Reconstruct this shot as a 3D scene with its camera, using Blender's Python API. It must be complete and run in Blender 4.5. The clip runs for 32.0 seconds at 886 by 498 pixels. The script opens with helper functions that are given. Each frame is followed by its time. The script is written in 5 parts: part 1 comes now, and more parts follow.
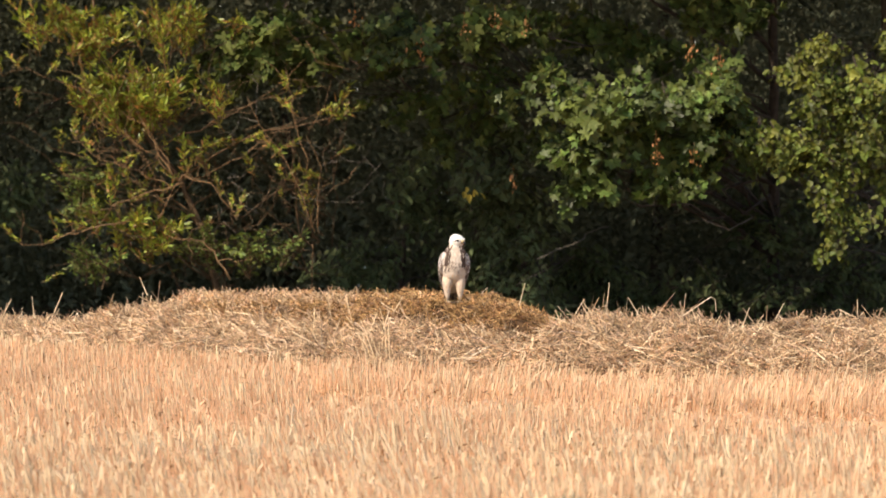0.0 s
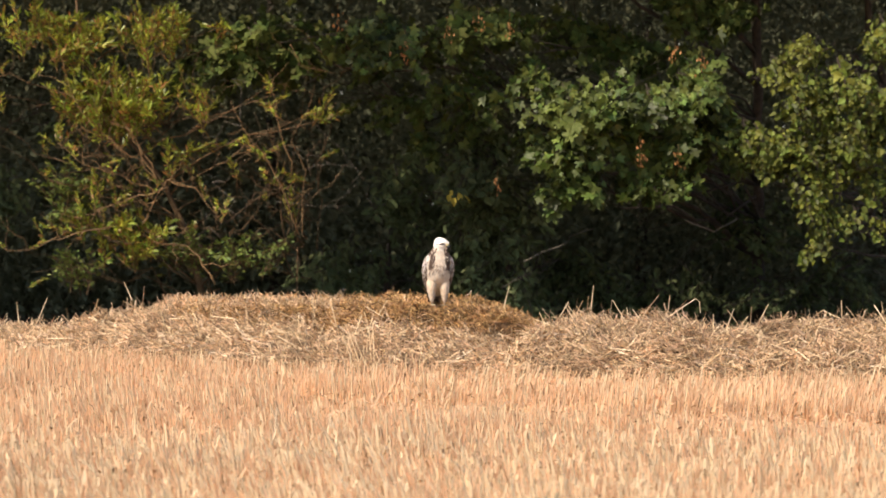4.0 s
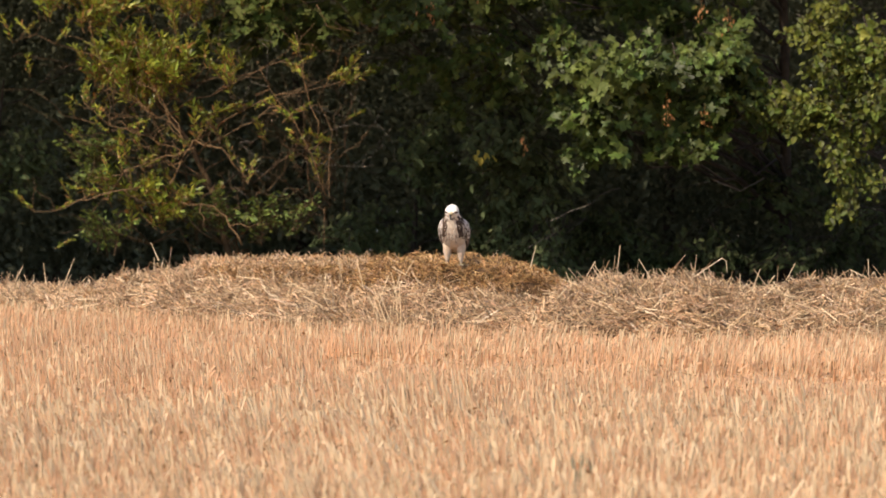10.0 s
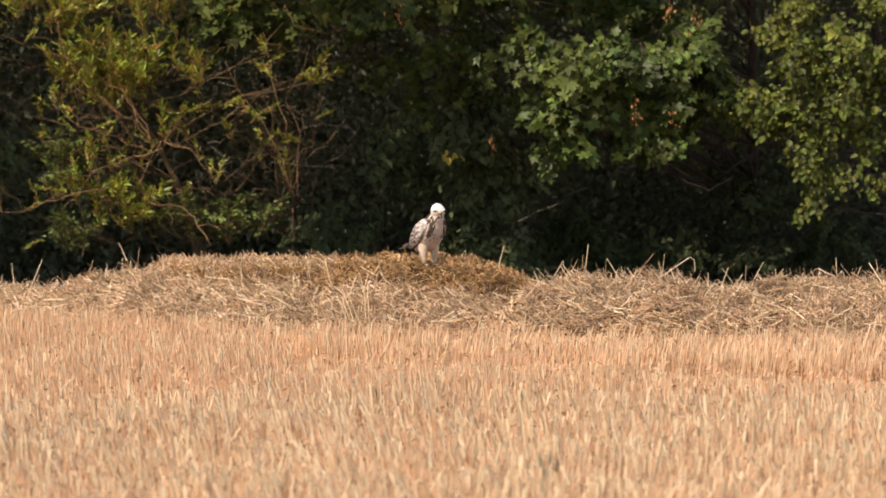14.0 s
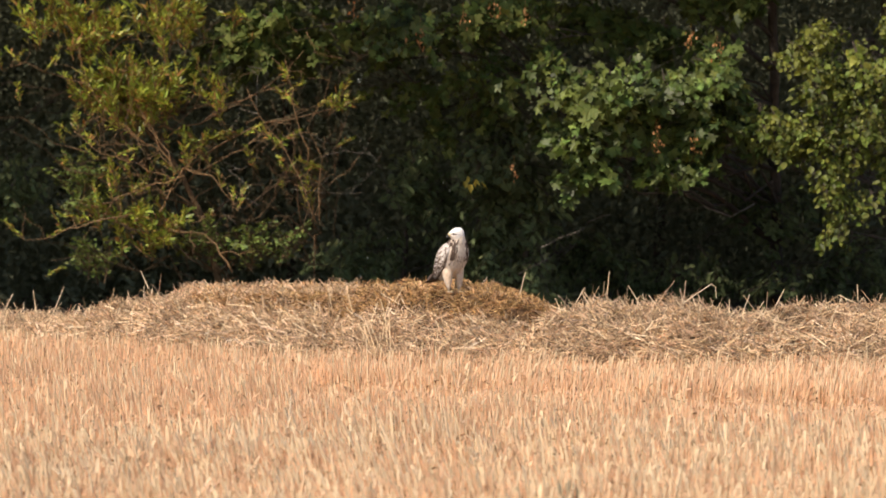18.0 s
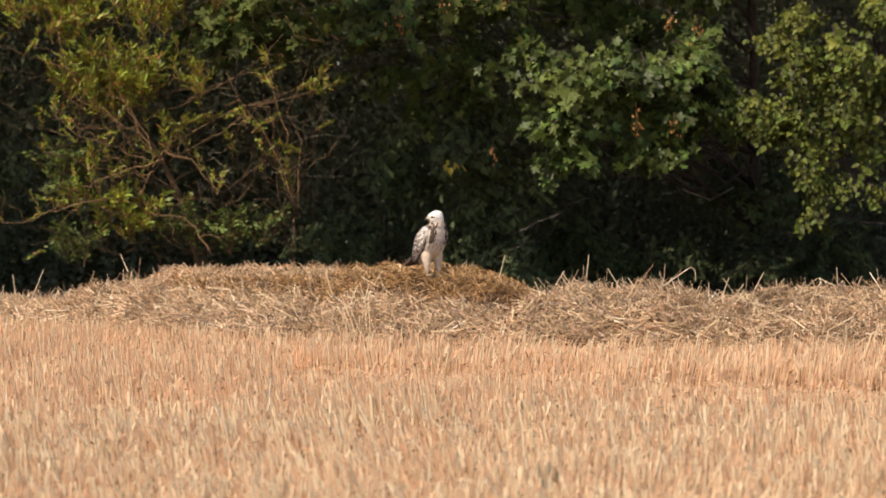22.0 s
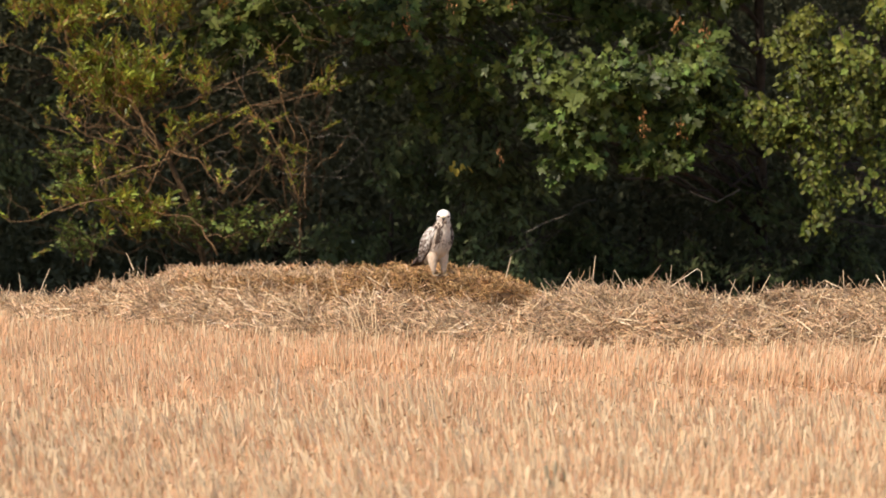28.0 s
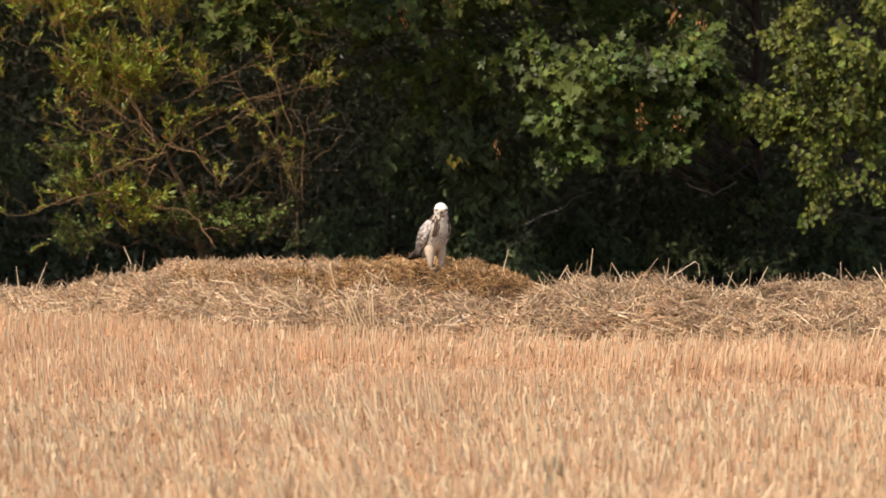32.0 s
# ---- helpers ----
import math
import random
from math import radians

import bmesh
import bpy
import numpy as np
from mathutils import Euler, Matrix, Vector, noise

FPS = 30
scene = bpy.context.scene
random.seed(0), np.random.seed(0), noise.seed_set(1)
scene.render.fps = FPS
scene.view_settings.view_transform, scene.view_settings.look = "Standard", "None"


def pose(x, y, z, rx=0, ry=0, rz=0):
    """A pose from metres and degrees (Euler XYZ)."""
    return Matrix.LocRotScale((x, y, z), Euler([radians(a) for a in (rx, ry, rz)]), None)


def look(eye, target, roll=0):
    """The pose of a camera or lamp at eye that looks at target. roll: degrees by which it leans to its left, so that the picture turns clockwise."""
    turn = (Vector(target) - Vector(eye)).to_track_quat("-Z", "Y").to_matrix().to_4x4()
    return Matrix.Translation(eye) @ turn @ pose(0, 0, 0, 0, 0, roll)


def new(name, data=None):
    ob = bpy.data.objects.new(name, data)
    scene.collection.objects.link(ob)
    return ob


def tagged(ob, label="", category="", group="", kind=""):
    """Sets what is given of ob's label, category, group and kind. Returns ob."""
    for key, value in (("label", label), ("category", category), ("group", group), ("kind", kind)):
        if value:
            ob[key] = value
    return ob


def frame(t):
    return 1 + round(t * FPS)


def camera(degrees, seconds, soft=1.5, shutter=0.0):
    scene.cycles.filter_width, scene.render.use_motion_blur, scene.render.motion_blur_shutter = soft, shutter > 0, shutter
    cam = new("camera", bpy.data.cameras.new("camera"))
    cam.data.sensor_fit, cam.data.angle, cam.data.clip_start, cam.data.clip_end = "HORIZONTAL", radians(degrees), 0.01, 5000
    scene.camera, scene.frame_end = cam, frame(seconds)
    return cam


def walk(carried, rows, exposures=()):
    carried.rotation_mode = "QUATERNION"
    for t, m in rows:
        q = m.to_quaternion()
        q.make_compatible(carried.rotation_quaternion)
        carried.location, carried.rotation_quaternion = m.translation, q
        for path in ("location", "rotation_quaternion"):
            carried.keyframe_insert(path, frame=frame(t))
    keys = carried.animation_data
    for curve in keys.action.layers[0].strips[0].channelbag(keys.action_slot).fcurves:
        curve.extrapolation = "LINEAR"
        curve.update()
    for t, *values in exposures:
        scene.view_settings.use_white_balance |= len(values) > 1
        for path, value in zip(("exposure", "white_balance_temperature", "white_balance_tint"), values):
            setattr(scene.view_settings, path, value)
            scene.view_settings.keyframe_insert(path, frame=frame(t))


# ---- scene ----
# ---- camera: long lens, held by hand at eye height beside the stubble field ----
EYE = 1.75
cam = camera(8.86, 32.0, soft=1.7)
cam.data.dof.use_dof, cam.data.dof.focus_distance, cam.data.dof.aperture_fstop = True, 37.8, 5.6


def aim(pan, tilt, roll, side, sway):
    """Degrees to the left of +y, up from the level, and lean; metres by which the eye sways to the right and up."""
    return pose(side, 0, EYE + sway, 90 + tilt, 0, pan) @ pose(0, 0, 0, 0, 0, roll)


walk(cam, [
    (0, aim(0.0392, -1.1194, 0.464, -0.051, 0.005)),
    (0.5, aim(-0.0312, -1.0683, 0.324, -0.052, 0.011)),
    (1, aim(-0.0702, -1.1199, 0.466, -0.045, -0.004)),
    (1.5, aim(0.0294, -1.4016, 0.252, -0.046, -0.019)),
    (2, aim(-0.0107, -1.2555, 0.178, -0.012, 0.006)),
    (2.5, aim(-0.2864, -1.1663, 0.213, -0.018, 0.015)),
    (3, aim(-0.1860, -1.0517, 0.256, -0.030, 0.004)),
    (3.5, aim(-0.1420, -1.0589, 0.208, -0.024, 0.003)),
    (5.5, aim(0.0304, -1.2404, -0.041, -0.022, -0.000)),
    (6, aim(-0.0499, -1.3131, -0.025, -0.026, -0.008)),
    (6.5, aim(-0.0586, -1.3634, 0.017, -0.034, -0.005)),
    (7, aim(-0.0195, -1.2028, 0.063, -0.008, 0.011)),
    (7.5, aim(-0.0654, -1.1825, 0.122, -0.030, -0.009)),
    (8, aim(0.0362, -1.2030, -0.115, -0.009, 0.006)),
    (8.5, aim(0.0491, -1.3163, 0.037, -0.020, -0.010)),
    (9, aim(0.1797, -1.4640, -0.027, -0.008, 0.002)),
    (9.5, aim(0.2033, -1.4248, 0.048, -0.019, 0.004)),
    (10, aim(0.2056, -1.4935, -0.004, -0.008, 0.010)),
    (10.5, aim(0.0965, -1.4672, 0.099, -0.014, 0.004)),
    (11, aim(0.0683, -1.2823, 0.079, 0.005, 0.013)),
    (11.5, aim(0.0481, -1.2888, 0.084, -0.001, 0.001)),
    (12, aim(0.0937, -1.2540, -0.005, 0.011, 0.006)),
    (12.5, aim(-0.1573, -1.2990, 0.091, 0.008, -0.006)),
    (13, aim(-0.1446, -1.3606, 0.051, 0.005, -0.002)),
    (13.5, aim(-0.3209, -1.3910, -0.011, 0.001, 0.007)),
    (14, aim(-0.0973, -1.4785, -0.099, 0.004, -0.004)),
    (14.5, aim(-0.1203, -1.4318, -0.011, 0.010, -0.000)),
    (16.5, aim(0.0911, -1.4254, -0.184, 0.026, 0.004)),
    (17, aim(0.1417, -1.3617, -0.265, 0.022, 0.003)),
    (17.5, aim(0.2523, -1.3154, -0.277, 0.038, 0.010)),
    (18, aim(0.1475, -1.2216, -0.167, 0.027, 0.007)),
    (18.5, aim(0.1277, -1.1305, -0.105, 0.034, 0.008)),
    (19, aim(0.1408, -1.2368, -0.087, 0.020, -0.001)),
    (19.5, aim(0.1549, -1.3245, -0.153, 0.024, 0.002)),
    (20, aim(0.0361, -1.4592, -0.010, 0.021, -0.008)),
    (20.5, aim(0.0016, -1.5209, -0.010, 0.000, 0.001)),
    (21, aim(-0.0166, -1.4908, -0.258, 0.031, 0.001)),
    (21.5, aim(-0.0613, -1.4314, -0.109, 0.008, -0.009)),
    (22, aim(-0.0600, -1.3808, -0.179, 0.025, -0.001)),
    (22.5, aim(-0.0039, -1.3943, -0.008, 0.013, -0.007)),
    (23, aim(-0.0648, -1.3612, -0.166, 0.025, -0.008)),
    (23.5, aim(-0.1248, -1.3854, -0.281, 0.017, -0.010)),
    (24, aim(-0.1616, -1.2717, -0.411, 0.022, -0.003)),
    (24.5, aim(-0.0686, -1.3120, -0.383, 0.026, -0.019)),
    (25, aim(0.1634, -1.4378, -0.354, 0.021, -0.006)),
    (25.5, aim(0.2114, -1.4204, -0.046, 0.017, -0.011)),
    (27.5, aim(0.1139, -1.3519, -0.021, 0.014, -0.005)),
    (28, aim(-0.0219, -1.3587, 0.105, 0.006, -0.013)),
    (28.5, aim(0.0600, -1.3459, 0.211, -0.015, -0.005)),
    (29, aim(0.0246, -1.2319, 0.236, 0.002, -0.008)),
    (29.5, aim(-0.0239, -1.3668, 0.215, 0.002, -0.016)),
    (30, aim(-0.0573, -1.5098, 0.117, 0.004, -0.005)),
    (30.5, aim(-0.1034, -1.3503, 0.293, 0.008, -0.018)),
    (31, aim(-0.0883, -1.4648, 0.174, 0.001, -0.015)),
    (31.5, aim(-0.1340, -1.3821, 0.142, 0.007, -0.018)),
    (32, aim(-0.0515, -1.4410, -0.005, 0.004, -0.003)),
], [(t, 0.12 + stops, kelvin, tint) for t, stops, kelvin, tint in (
    (0, 0.19, 6600, 13), (1, 0.17, 6600, 13), (2, -0.02, 6600, 14), (3, 0.17, 6600, 13), (6, 0.02, 6600, 14), (7, 0.07, 6600, 14), (8, 0.09, 6600, 14), (9, -0.10, 6600, 14), (12, 0.0, 6550, 14), (14, -0.07, 6550, 14), (17, -0.05, 6500, 14),
    (18, 0.05, 6450, 13), (19, 0.12, 6450, 13), (20, 0.0, 6450, 13), (21, -0.12, 6450, 13), (22, -0.12, 6450, 13), (23, -0.12, 6450, 13), (24, 0.02, 6450, 13), (25, -0.10, 6450, 13), (28, -0.03, 6450, 13), (29, 0.0, 6450, 13), (30, -0.13, 6450, 13), (32, -0.13, 6450, 13))])

# ---- light: high summer sun behind the camera, over its left shoulder ----
SUN = Vector((-0.50, -0.54, 0.84)).normalized()
world = bpy.data.worlds.new("sky")
scene.world = world
world.use_nodes = True
sky = world.node_tree.nodes.new("ShaderNodeTexSky")
sky.sky_type = "NISHITA"
sky.sun_disc = False
sky.sun_elevation = math.asin(SUN.z)
sky.sun_rotation = math.atan2(SUN.x, SUN.y)
back = world.node_tree.nodes["Background"]
back.inputs["Strength"].default_value = 0.146
world.node_tree.links.new(sky.outputs["Color"], back.inputs["Color"])
sun = new("sun", bpy.data.lights.new("sun", "SUN"))
sun.data.energy, sun.data.angle, sun.data.color = 5.4, radians(0.53), (1.0, 0.875, 0.73)
sun.matrix_world = look(SUN * 60, (0, 0, 0))


# ---- materials ----
def material(name, a, b, scale=8.0, rough=0.7, spread=0.0, hue=0.0, bump=0.0, fine=60.0, through_light=0.0, patch=0.0, gloss=0.3, by_object=0.0, warm=None, thin=1.0):
    """Two colours mixed by noise; spread and hue vary it piece by piece, patch over large stains; thin below 1 pales the light that comes through."""
    m = bpy.data.materials.new(name)
    m.use_nodes = True
    nt, n = m.node_tree, m.node_tree.nodes
    ln = nt.links.new
    bsdf, out = n["Principled BSDF"], n["Material Output"]
    tc = n.new("ShaderNodeTexCoord")
    nz = n.new("ShaderNodeTexNoise")
    nz.inputs["Scale"].default_value, nz.inputs["Detail"].default_value = scale, 5
    ln(tc.outputs["Object"], nz.inputs["Vector"])
    ramp = n.new("ShaderNodeValToRGB")
    ramp.color_ramp.elements[0].position, ramp.color_ramp.elements[1].position = 0.3, 0.7
    ramp.color_ramp.elements[0].color, ramp.color_ramp.elements[1].color = (*a, 1), (*b, 1)
    ln(nz.outputs["Fac"], ramp.inputs["Fac"])
    colour = ramp.outputs["Color"]
    geo, info = n.new("ShaderNodeNewGeometry"), n.new("ShaderNodeObjectInfo")
    if warm:
        some = n.new("ShaderNodeMath")
        some.operation, some.inputs[1].default_value = "GREATER_THAN", 0.86
        ln(geo.outputs["Random Per Island"], some.inputs[0])
        mix = n.new("ShaderNodeMix")
        mix.data_type = "RGBA"
        ln(some.outputs[0], mix.inputs[0])
        ln(colour, mix.inputs[6])
        mix.inputs[7].default_value = (*warm, 1)
        colour = mix.outputs[2]
    if spread or hue or by_object:
        hsv = n.new("ShaderNodeHueSaturation")
        val = n.new("ShaderNodeMapRange")
        val.inputs["To Min"].default_value, val.inputs["To Max"].default_value = 1 - spread, 1 + spread
        ln(geo.outputs["Random Per Island"], val.inputs["Value"])
        value = val.outputs["Result"]
        if by_object:
            per = n.new("ShaderNodeMapRange")
            per.inputs["To Min"].default_value, per.inputs["To Max"].default_value = 1 - by_object, 1 + by_object
            ln(info.outputs["Random"], per.inputs["Value"])
            mul = n.new("ShaderNodeMath")
            mul.operation = "MULTIPLY"
            ln(value, mul.inputs[0])
            ln(per.outputs["Result"], mul.inputs[1])
            value = mul.outputs[0]
        wn = n.new("ShaderNodeTexWhiteNoise")
        wn.noise_dimensions = "1D"
        ln(geo.outputs["Random Per Island"], wn.inputs["W"])
        hr = n.new("ShaderNodeMapRange")
        hr.inputs["To Min"].default_value, hr.inputs["To Max"].default_value = 0.5 - hue, 0.5 + hue
        ln(wn.outputs["Value"], hr.inputs["Value"])
        ln(hr.outputs["Result"], hsv.inputs["Hue"])
        ln(value, hsv.inputs["Value"])
        ln(colour, hsv.inputs["Color"])
        colour = hsv.outputs["Color"]
    if patch:
        big = n.new("ShaderNodeTexNoise")
        big.inputs["Scale"].default_value = scale * 0.12
        ln(tc.outputs["Object"], big.inputs["Vector"])
        pr = n.new("ShaderNodeMapRange")
        pr.inputs["From Min"].default_value, pr.inputs["From Max"].default_value = 0.3, 0.7
        pr.inputs["To Min"].default_value, pr.inputs["To Max"].default_value = 1 - patch, 1 + patch * 0.5
        ln(big.outputs["Fac"], pr.inputs["Value"])
        mul = n.new("ShaderNodeVectorMath")
        mul.operation = "SCALE"
        ln(colour, mul.inputs[0])
        ln(pr.outputs["Result"], mul.inputs["Scale"])
        colour = mul.outputs["Vector"]
    ln(colour, bsdf.inputs["Base Color"])
    bsdf.inputs["Roughness"].default_value = rough
    bsdf.inputs["Specular IOR Level"].default_value = gloss
    if bump:
        fn = n.new("ShaderNodeTexNoise")
        fn.inputs["Scale"].default_value, fn.inputs["Detail"].default_value = fine, 4
        ln(tc.outputs["Object"], fn.inputs["Vector"])
        bp = n.new("ShaderNodeBump")
        bp.inputs["Strength"].default_value, bp.inputs["Distance"].default_value = bump, 0.02
        ln(fn.outputs["Fac"], bp.inputs["Height"])
        ln(bp.outputs["Normal"], bsdf.inputs["Normal"])
    if through_light:
        tr = n.new("ShaderNodeBsdfTranslucent")
        pale = n.new("ShaderNodeGamma")
        pale.inputs["Gamma"].default_value = thin
        ln(colour, pale.inputs["Color"])
        ln(pale.outputs["Color"], tr.inputs["Color"])
        ms = n.new("ShaderNodeMixShader")
        ms.inputs[0].default_value = through_light
        ln(bsdf.outputs[0], ms.inputs[1])
        ln(tr.outputs[0], ms.inputs[2])
        ln(ms.outputs[0], out.inputs["Surface"])
    return m


SOIL = material("stubble_soil", (0.54, 0.375, 0.215), (0.73, 0.53, 0.32), 7, 0.95, bump=0.6, fine=40, patch=0.15)
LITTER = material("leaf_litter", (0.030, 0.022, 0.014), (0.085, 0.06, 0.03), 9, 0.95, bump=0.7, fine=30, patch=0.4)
STUBBLE = material("stubble_stalk", (0.67, 0.446, 0.266), (0.88, 0.623, 0.392), 14, 0.6, spread=0.17, hue=0.0, patch=0.12, gloss=0.2, through_light=0.46, thin=0.72)
STRAW = material("loose_straw", (0.39, 0.256, 0.142), (0.77, 0.545, 0.325), 20, 0.36, spread=0.65, hue=0.012, patch=0.2, gloss=0.35, through_light=0.15, by_object=0.15)
PALE_STRAW = material("pale_shiny_straw", (0.74, 0.55, 0.32), (0.90, 0.72, 0.46), 20, 0.36, spread=0.15, patch=0.1, gloss=0.4, by_object=0.15, through_light=0.1)
# core of the swath: shade between the straws is put into its dark colour
SHADED_STRAW = material("shaded_matted_straw", (0.072, 0.044, 0.022), (0.168, 0.106, 0.055), 26, 0.9, bump=0.8, fine=70, patch=0.2)
CHAFF = material("broken_golden_straw", (0.30, 0.165, 0.062), (0.74, 0.46, 0.196), 20, 0.5, spread=0.8, hue=0.012, patch=0.15, gloss=0.3, through_light=0.12, by_object=0.15)
DARK_CHAFF = material("weathered_brown_straw", (0.17, 0.090, 0.036), (0.42, 0.250, 0.108), 20, 0.6, spread=0.7, hue=0.012, patch=0.2, gloss=0.25, through_light=0.1)
BROWN_LEAF = material("withered_grain_leaf", (0.15, 0.085, 0.038), (0.30, 0.18, 0.085), 14, 0.7, spread=0.4)
# core of the heap, coloured nearly black-brown to stand for shade in its hollows
SHADED_CHAFF = material("shaded_golden_straw", (0.050, 0.026, 0.011), (0.13, 0.072, 0.030), 26, 0.9, bump=0.8, fine=70, patch=0.2)
MAPLE_LEAF = material("maple_leaf", (0.058, 0.090, 0.018), (0.116, 0.152, 0.034), 5, 0.5, spread=0.58, hue=0.03, through_light=0.24, gloss=0.3, by_object=0.45)
# the maple leaf once more, its colour darkened for boughs in shade
SHADE_LEAF = material("shaded_maple_leaf", (0.054, 0.072, 0.015), (0.090, 0.112, 0.023), 5, 0.7, spread=0.4, hue=0.03, through_light=0.22, gloss=0.2, by_object=0.25, warm=(0.080, 0.076, 0.024))
WILLOW_LEAF = material("willow_leaf", (0.170, 0.232, 0.024), (0.375, 0.405, 0.050), 6, 0.42, spread=0.5, hue=0.035, through_light=0.30, gloss=0.5, by_object=0.35, warm=(0.24, 0.155, 0.034))
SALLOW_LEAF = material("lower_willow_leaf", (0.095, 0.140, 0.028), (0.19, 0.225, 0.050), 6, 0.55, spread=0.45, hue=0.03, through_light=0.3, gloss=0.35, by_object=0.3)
ROUND_LEAF = material("alder_leaf", (0.068, 0.095, 0.013), (0.156, 0.177, 0.028), 6, 0.55, spread=0.5, hue=0.03, through_light=0.25, gloss=0.3, by_object=0.35)
DARK_LEAF = material("undergrowth_leaf", (0.102, 0.126, 0.056), (0.140, 0.164, 0.074), 6, 0.9, spread=0.08, hue=0.02, through_light=0.45, gloss=0.03, by_object=0.45)
WOODS_LEAF = material("deep_wood_leaf", (0.100, 0.109, 0.067), (0.138, 0.148, 0.092), 3, 0.85, spread=0.08, hue=0.02, through_light=0.4, gloss=0.05)
YELLOW_LEAF = material("withered_yellow_leaf", (0.30, 0.23, 0.03), (0.46, 0.36, 0.05), 6, 0.6, spread=0.2, through_light=0.3)
# whitish colour stands for glints on a few small elder leaves
GLINT_LEAF = material("glinting_leaf", (0.42, 0.45, 0.38), (0.58, 0.60, 0.52), 20, 0.6, through_light=0.2)
PALE_GREEN = material("pale_green_leaf_underside", (0.15, 0.18, 0.08), (0.24, 0.27, 0.13), 20, 0.6, through_light=0.3)
SEED = material("dry_maple_keys", (0.29, 0.130, 0.045), (0.44, 0.22, 0.080), 20, 0.6, spread=0.3, through_light=0.2)
BARK = material("grey_brown_bark", (0.036, 0.027, 0.020), (0.080, 0.060, 0.044), 16, 0.9, bump=0.7, fine=45, patch=0.25)
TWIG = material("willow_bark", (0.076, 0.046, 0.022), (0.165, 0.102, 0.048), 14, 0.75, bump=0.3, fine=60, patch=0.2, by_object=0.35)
# the willow bark again, with sunlight put into a lighter colour for the arms
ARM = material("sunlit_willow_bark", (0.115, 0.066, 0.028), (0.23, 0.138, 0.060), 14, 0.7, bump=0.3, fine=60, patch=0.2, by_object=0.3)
SHOOT = material("orange_willow_shoot", (0.13, 0.076, 0.028), (0.24, 0.145, 0.055), 14, 0.7, spread=0.2)
DEAD = material("bleached_dead_wood", (0.10, 0.084, 0.066), (0.18, 0.150, 0.115), 16, 0.8, bump=0.3, fine=60)
WEED = material("grey_green_weed", (0.27, 0.235, 0.15), (0.38, 0.335, 0.22), 14, 0.6, spread=0.25, through_light=0.2)


# ---- mesh helpers ----
def mesh_of(name, verts, faces, mats, slots=None, smooth=False):
    me = bpy.data.meshes.new(name)
    me.from_pydata(verts, [], faces)
    for m in mats:
        me.materials.append(m)
    if slots is not None:
        me.polygons.foreach_set("material_index", slots)
    if smooth:
        me.polygons.foreach_set("use_smooth", [True] * len(me.polygons))
    me.update()
    return me


def piece(name, me, parent=None, m=None, label=""):
    """One mesh object under a thing or a part."""
    ob = new(name, me)
    ob.parent = parent
    if m is not None:
        ob.matrix_basis = m
    return tagged(ob, label) if label else ob


def empty(name, x=0.0, y=0.0, z=0.0):
    ob = new(name)
    ob.location = (x, y, z)
    ob.empty_display_size = 0.1
    return ob


class Shape:
    """Gathers verts and faces of many pieces, with a material slot for each."""

    def __init__(self):
        self.v, self.f, self.s = [], [], []

    def add(self, verts, faces, slot=0):
        k = len(self.v)
        self.v += [tuple(p) for p in verts]
        self.f += [tuple(i + k for i in f) for f in faces]
        self.s += [slot] * len(faces)

    def tube(self, pts, radii, sides=5, slot=0, cap=True):
        pts = [Vector(p) for p in pts]
        verts, faces = [], []
        for i, p in enumerate(pts):
            d = (pts[min(i + 1, len(pts) - 1)] - pts[max(i - 1, 0)]).normalized()
            u = d.cross(Vector((0, 0, 1)) if abs(d.z) < 0.9 else Vector((1, 0, 0))).normalized()
            w = d.cross(u)
            for k in range(sides):
                a = 2 * math.pi * k / sides
                verts.append(p + radii[i] * (math.cos(a) * u + math.sin(a) * w))
        for i in range(len(pts) - 1):
            for k in range(sides):
                j = (k + 1) % sides
                faces.append((i * sides + k, i * sides + j, (i + 1) * sides + j, (i + 1) * sides + k))
        if cap:
            faces.append(tuple(range(sides))[::-1])
            faces.append(tuple((len(pts) - 1) * sides + k for k in range(sides)))
        self.add(verts, faces, slot)

    def mesh(self, name, mats, smooth=False):
        return mesh_of(name, self.v, self.f, mats, self.s, smooth)


def bend(a, b, steps, wobble, rng, sag=0.0):
    """A crooked line from a to b."""
    a, b = Vector(a), Vector(b)
    size = (b - a).length
    out = []
    for i in range(steps + 1):
        s = i / steps
        p = a.lerp(b, s)
        if 0 < i < steps:
            p += Vector((rng.gauss(0, 1), rng.gauss(0, 1), rng.gauss(0, 1))) * wobble * size
        p.z -= sag * size * math.sin(math.pi * s)
        out.append(p)
    return out


def taper(r0, r1, n):
    return [r0 + (r1 - r0) * i / (n - 1) for i in range(n)]


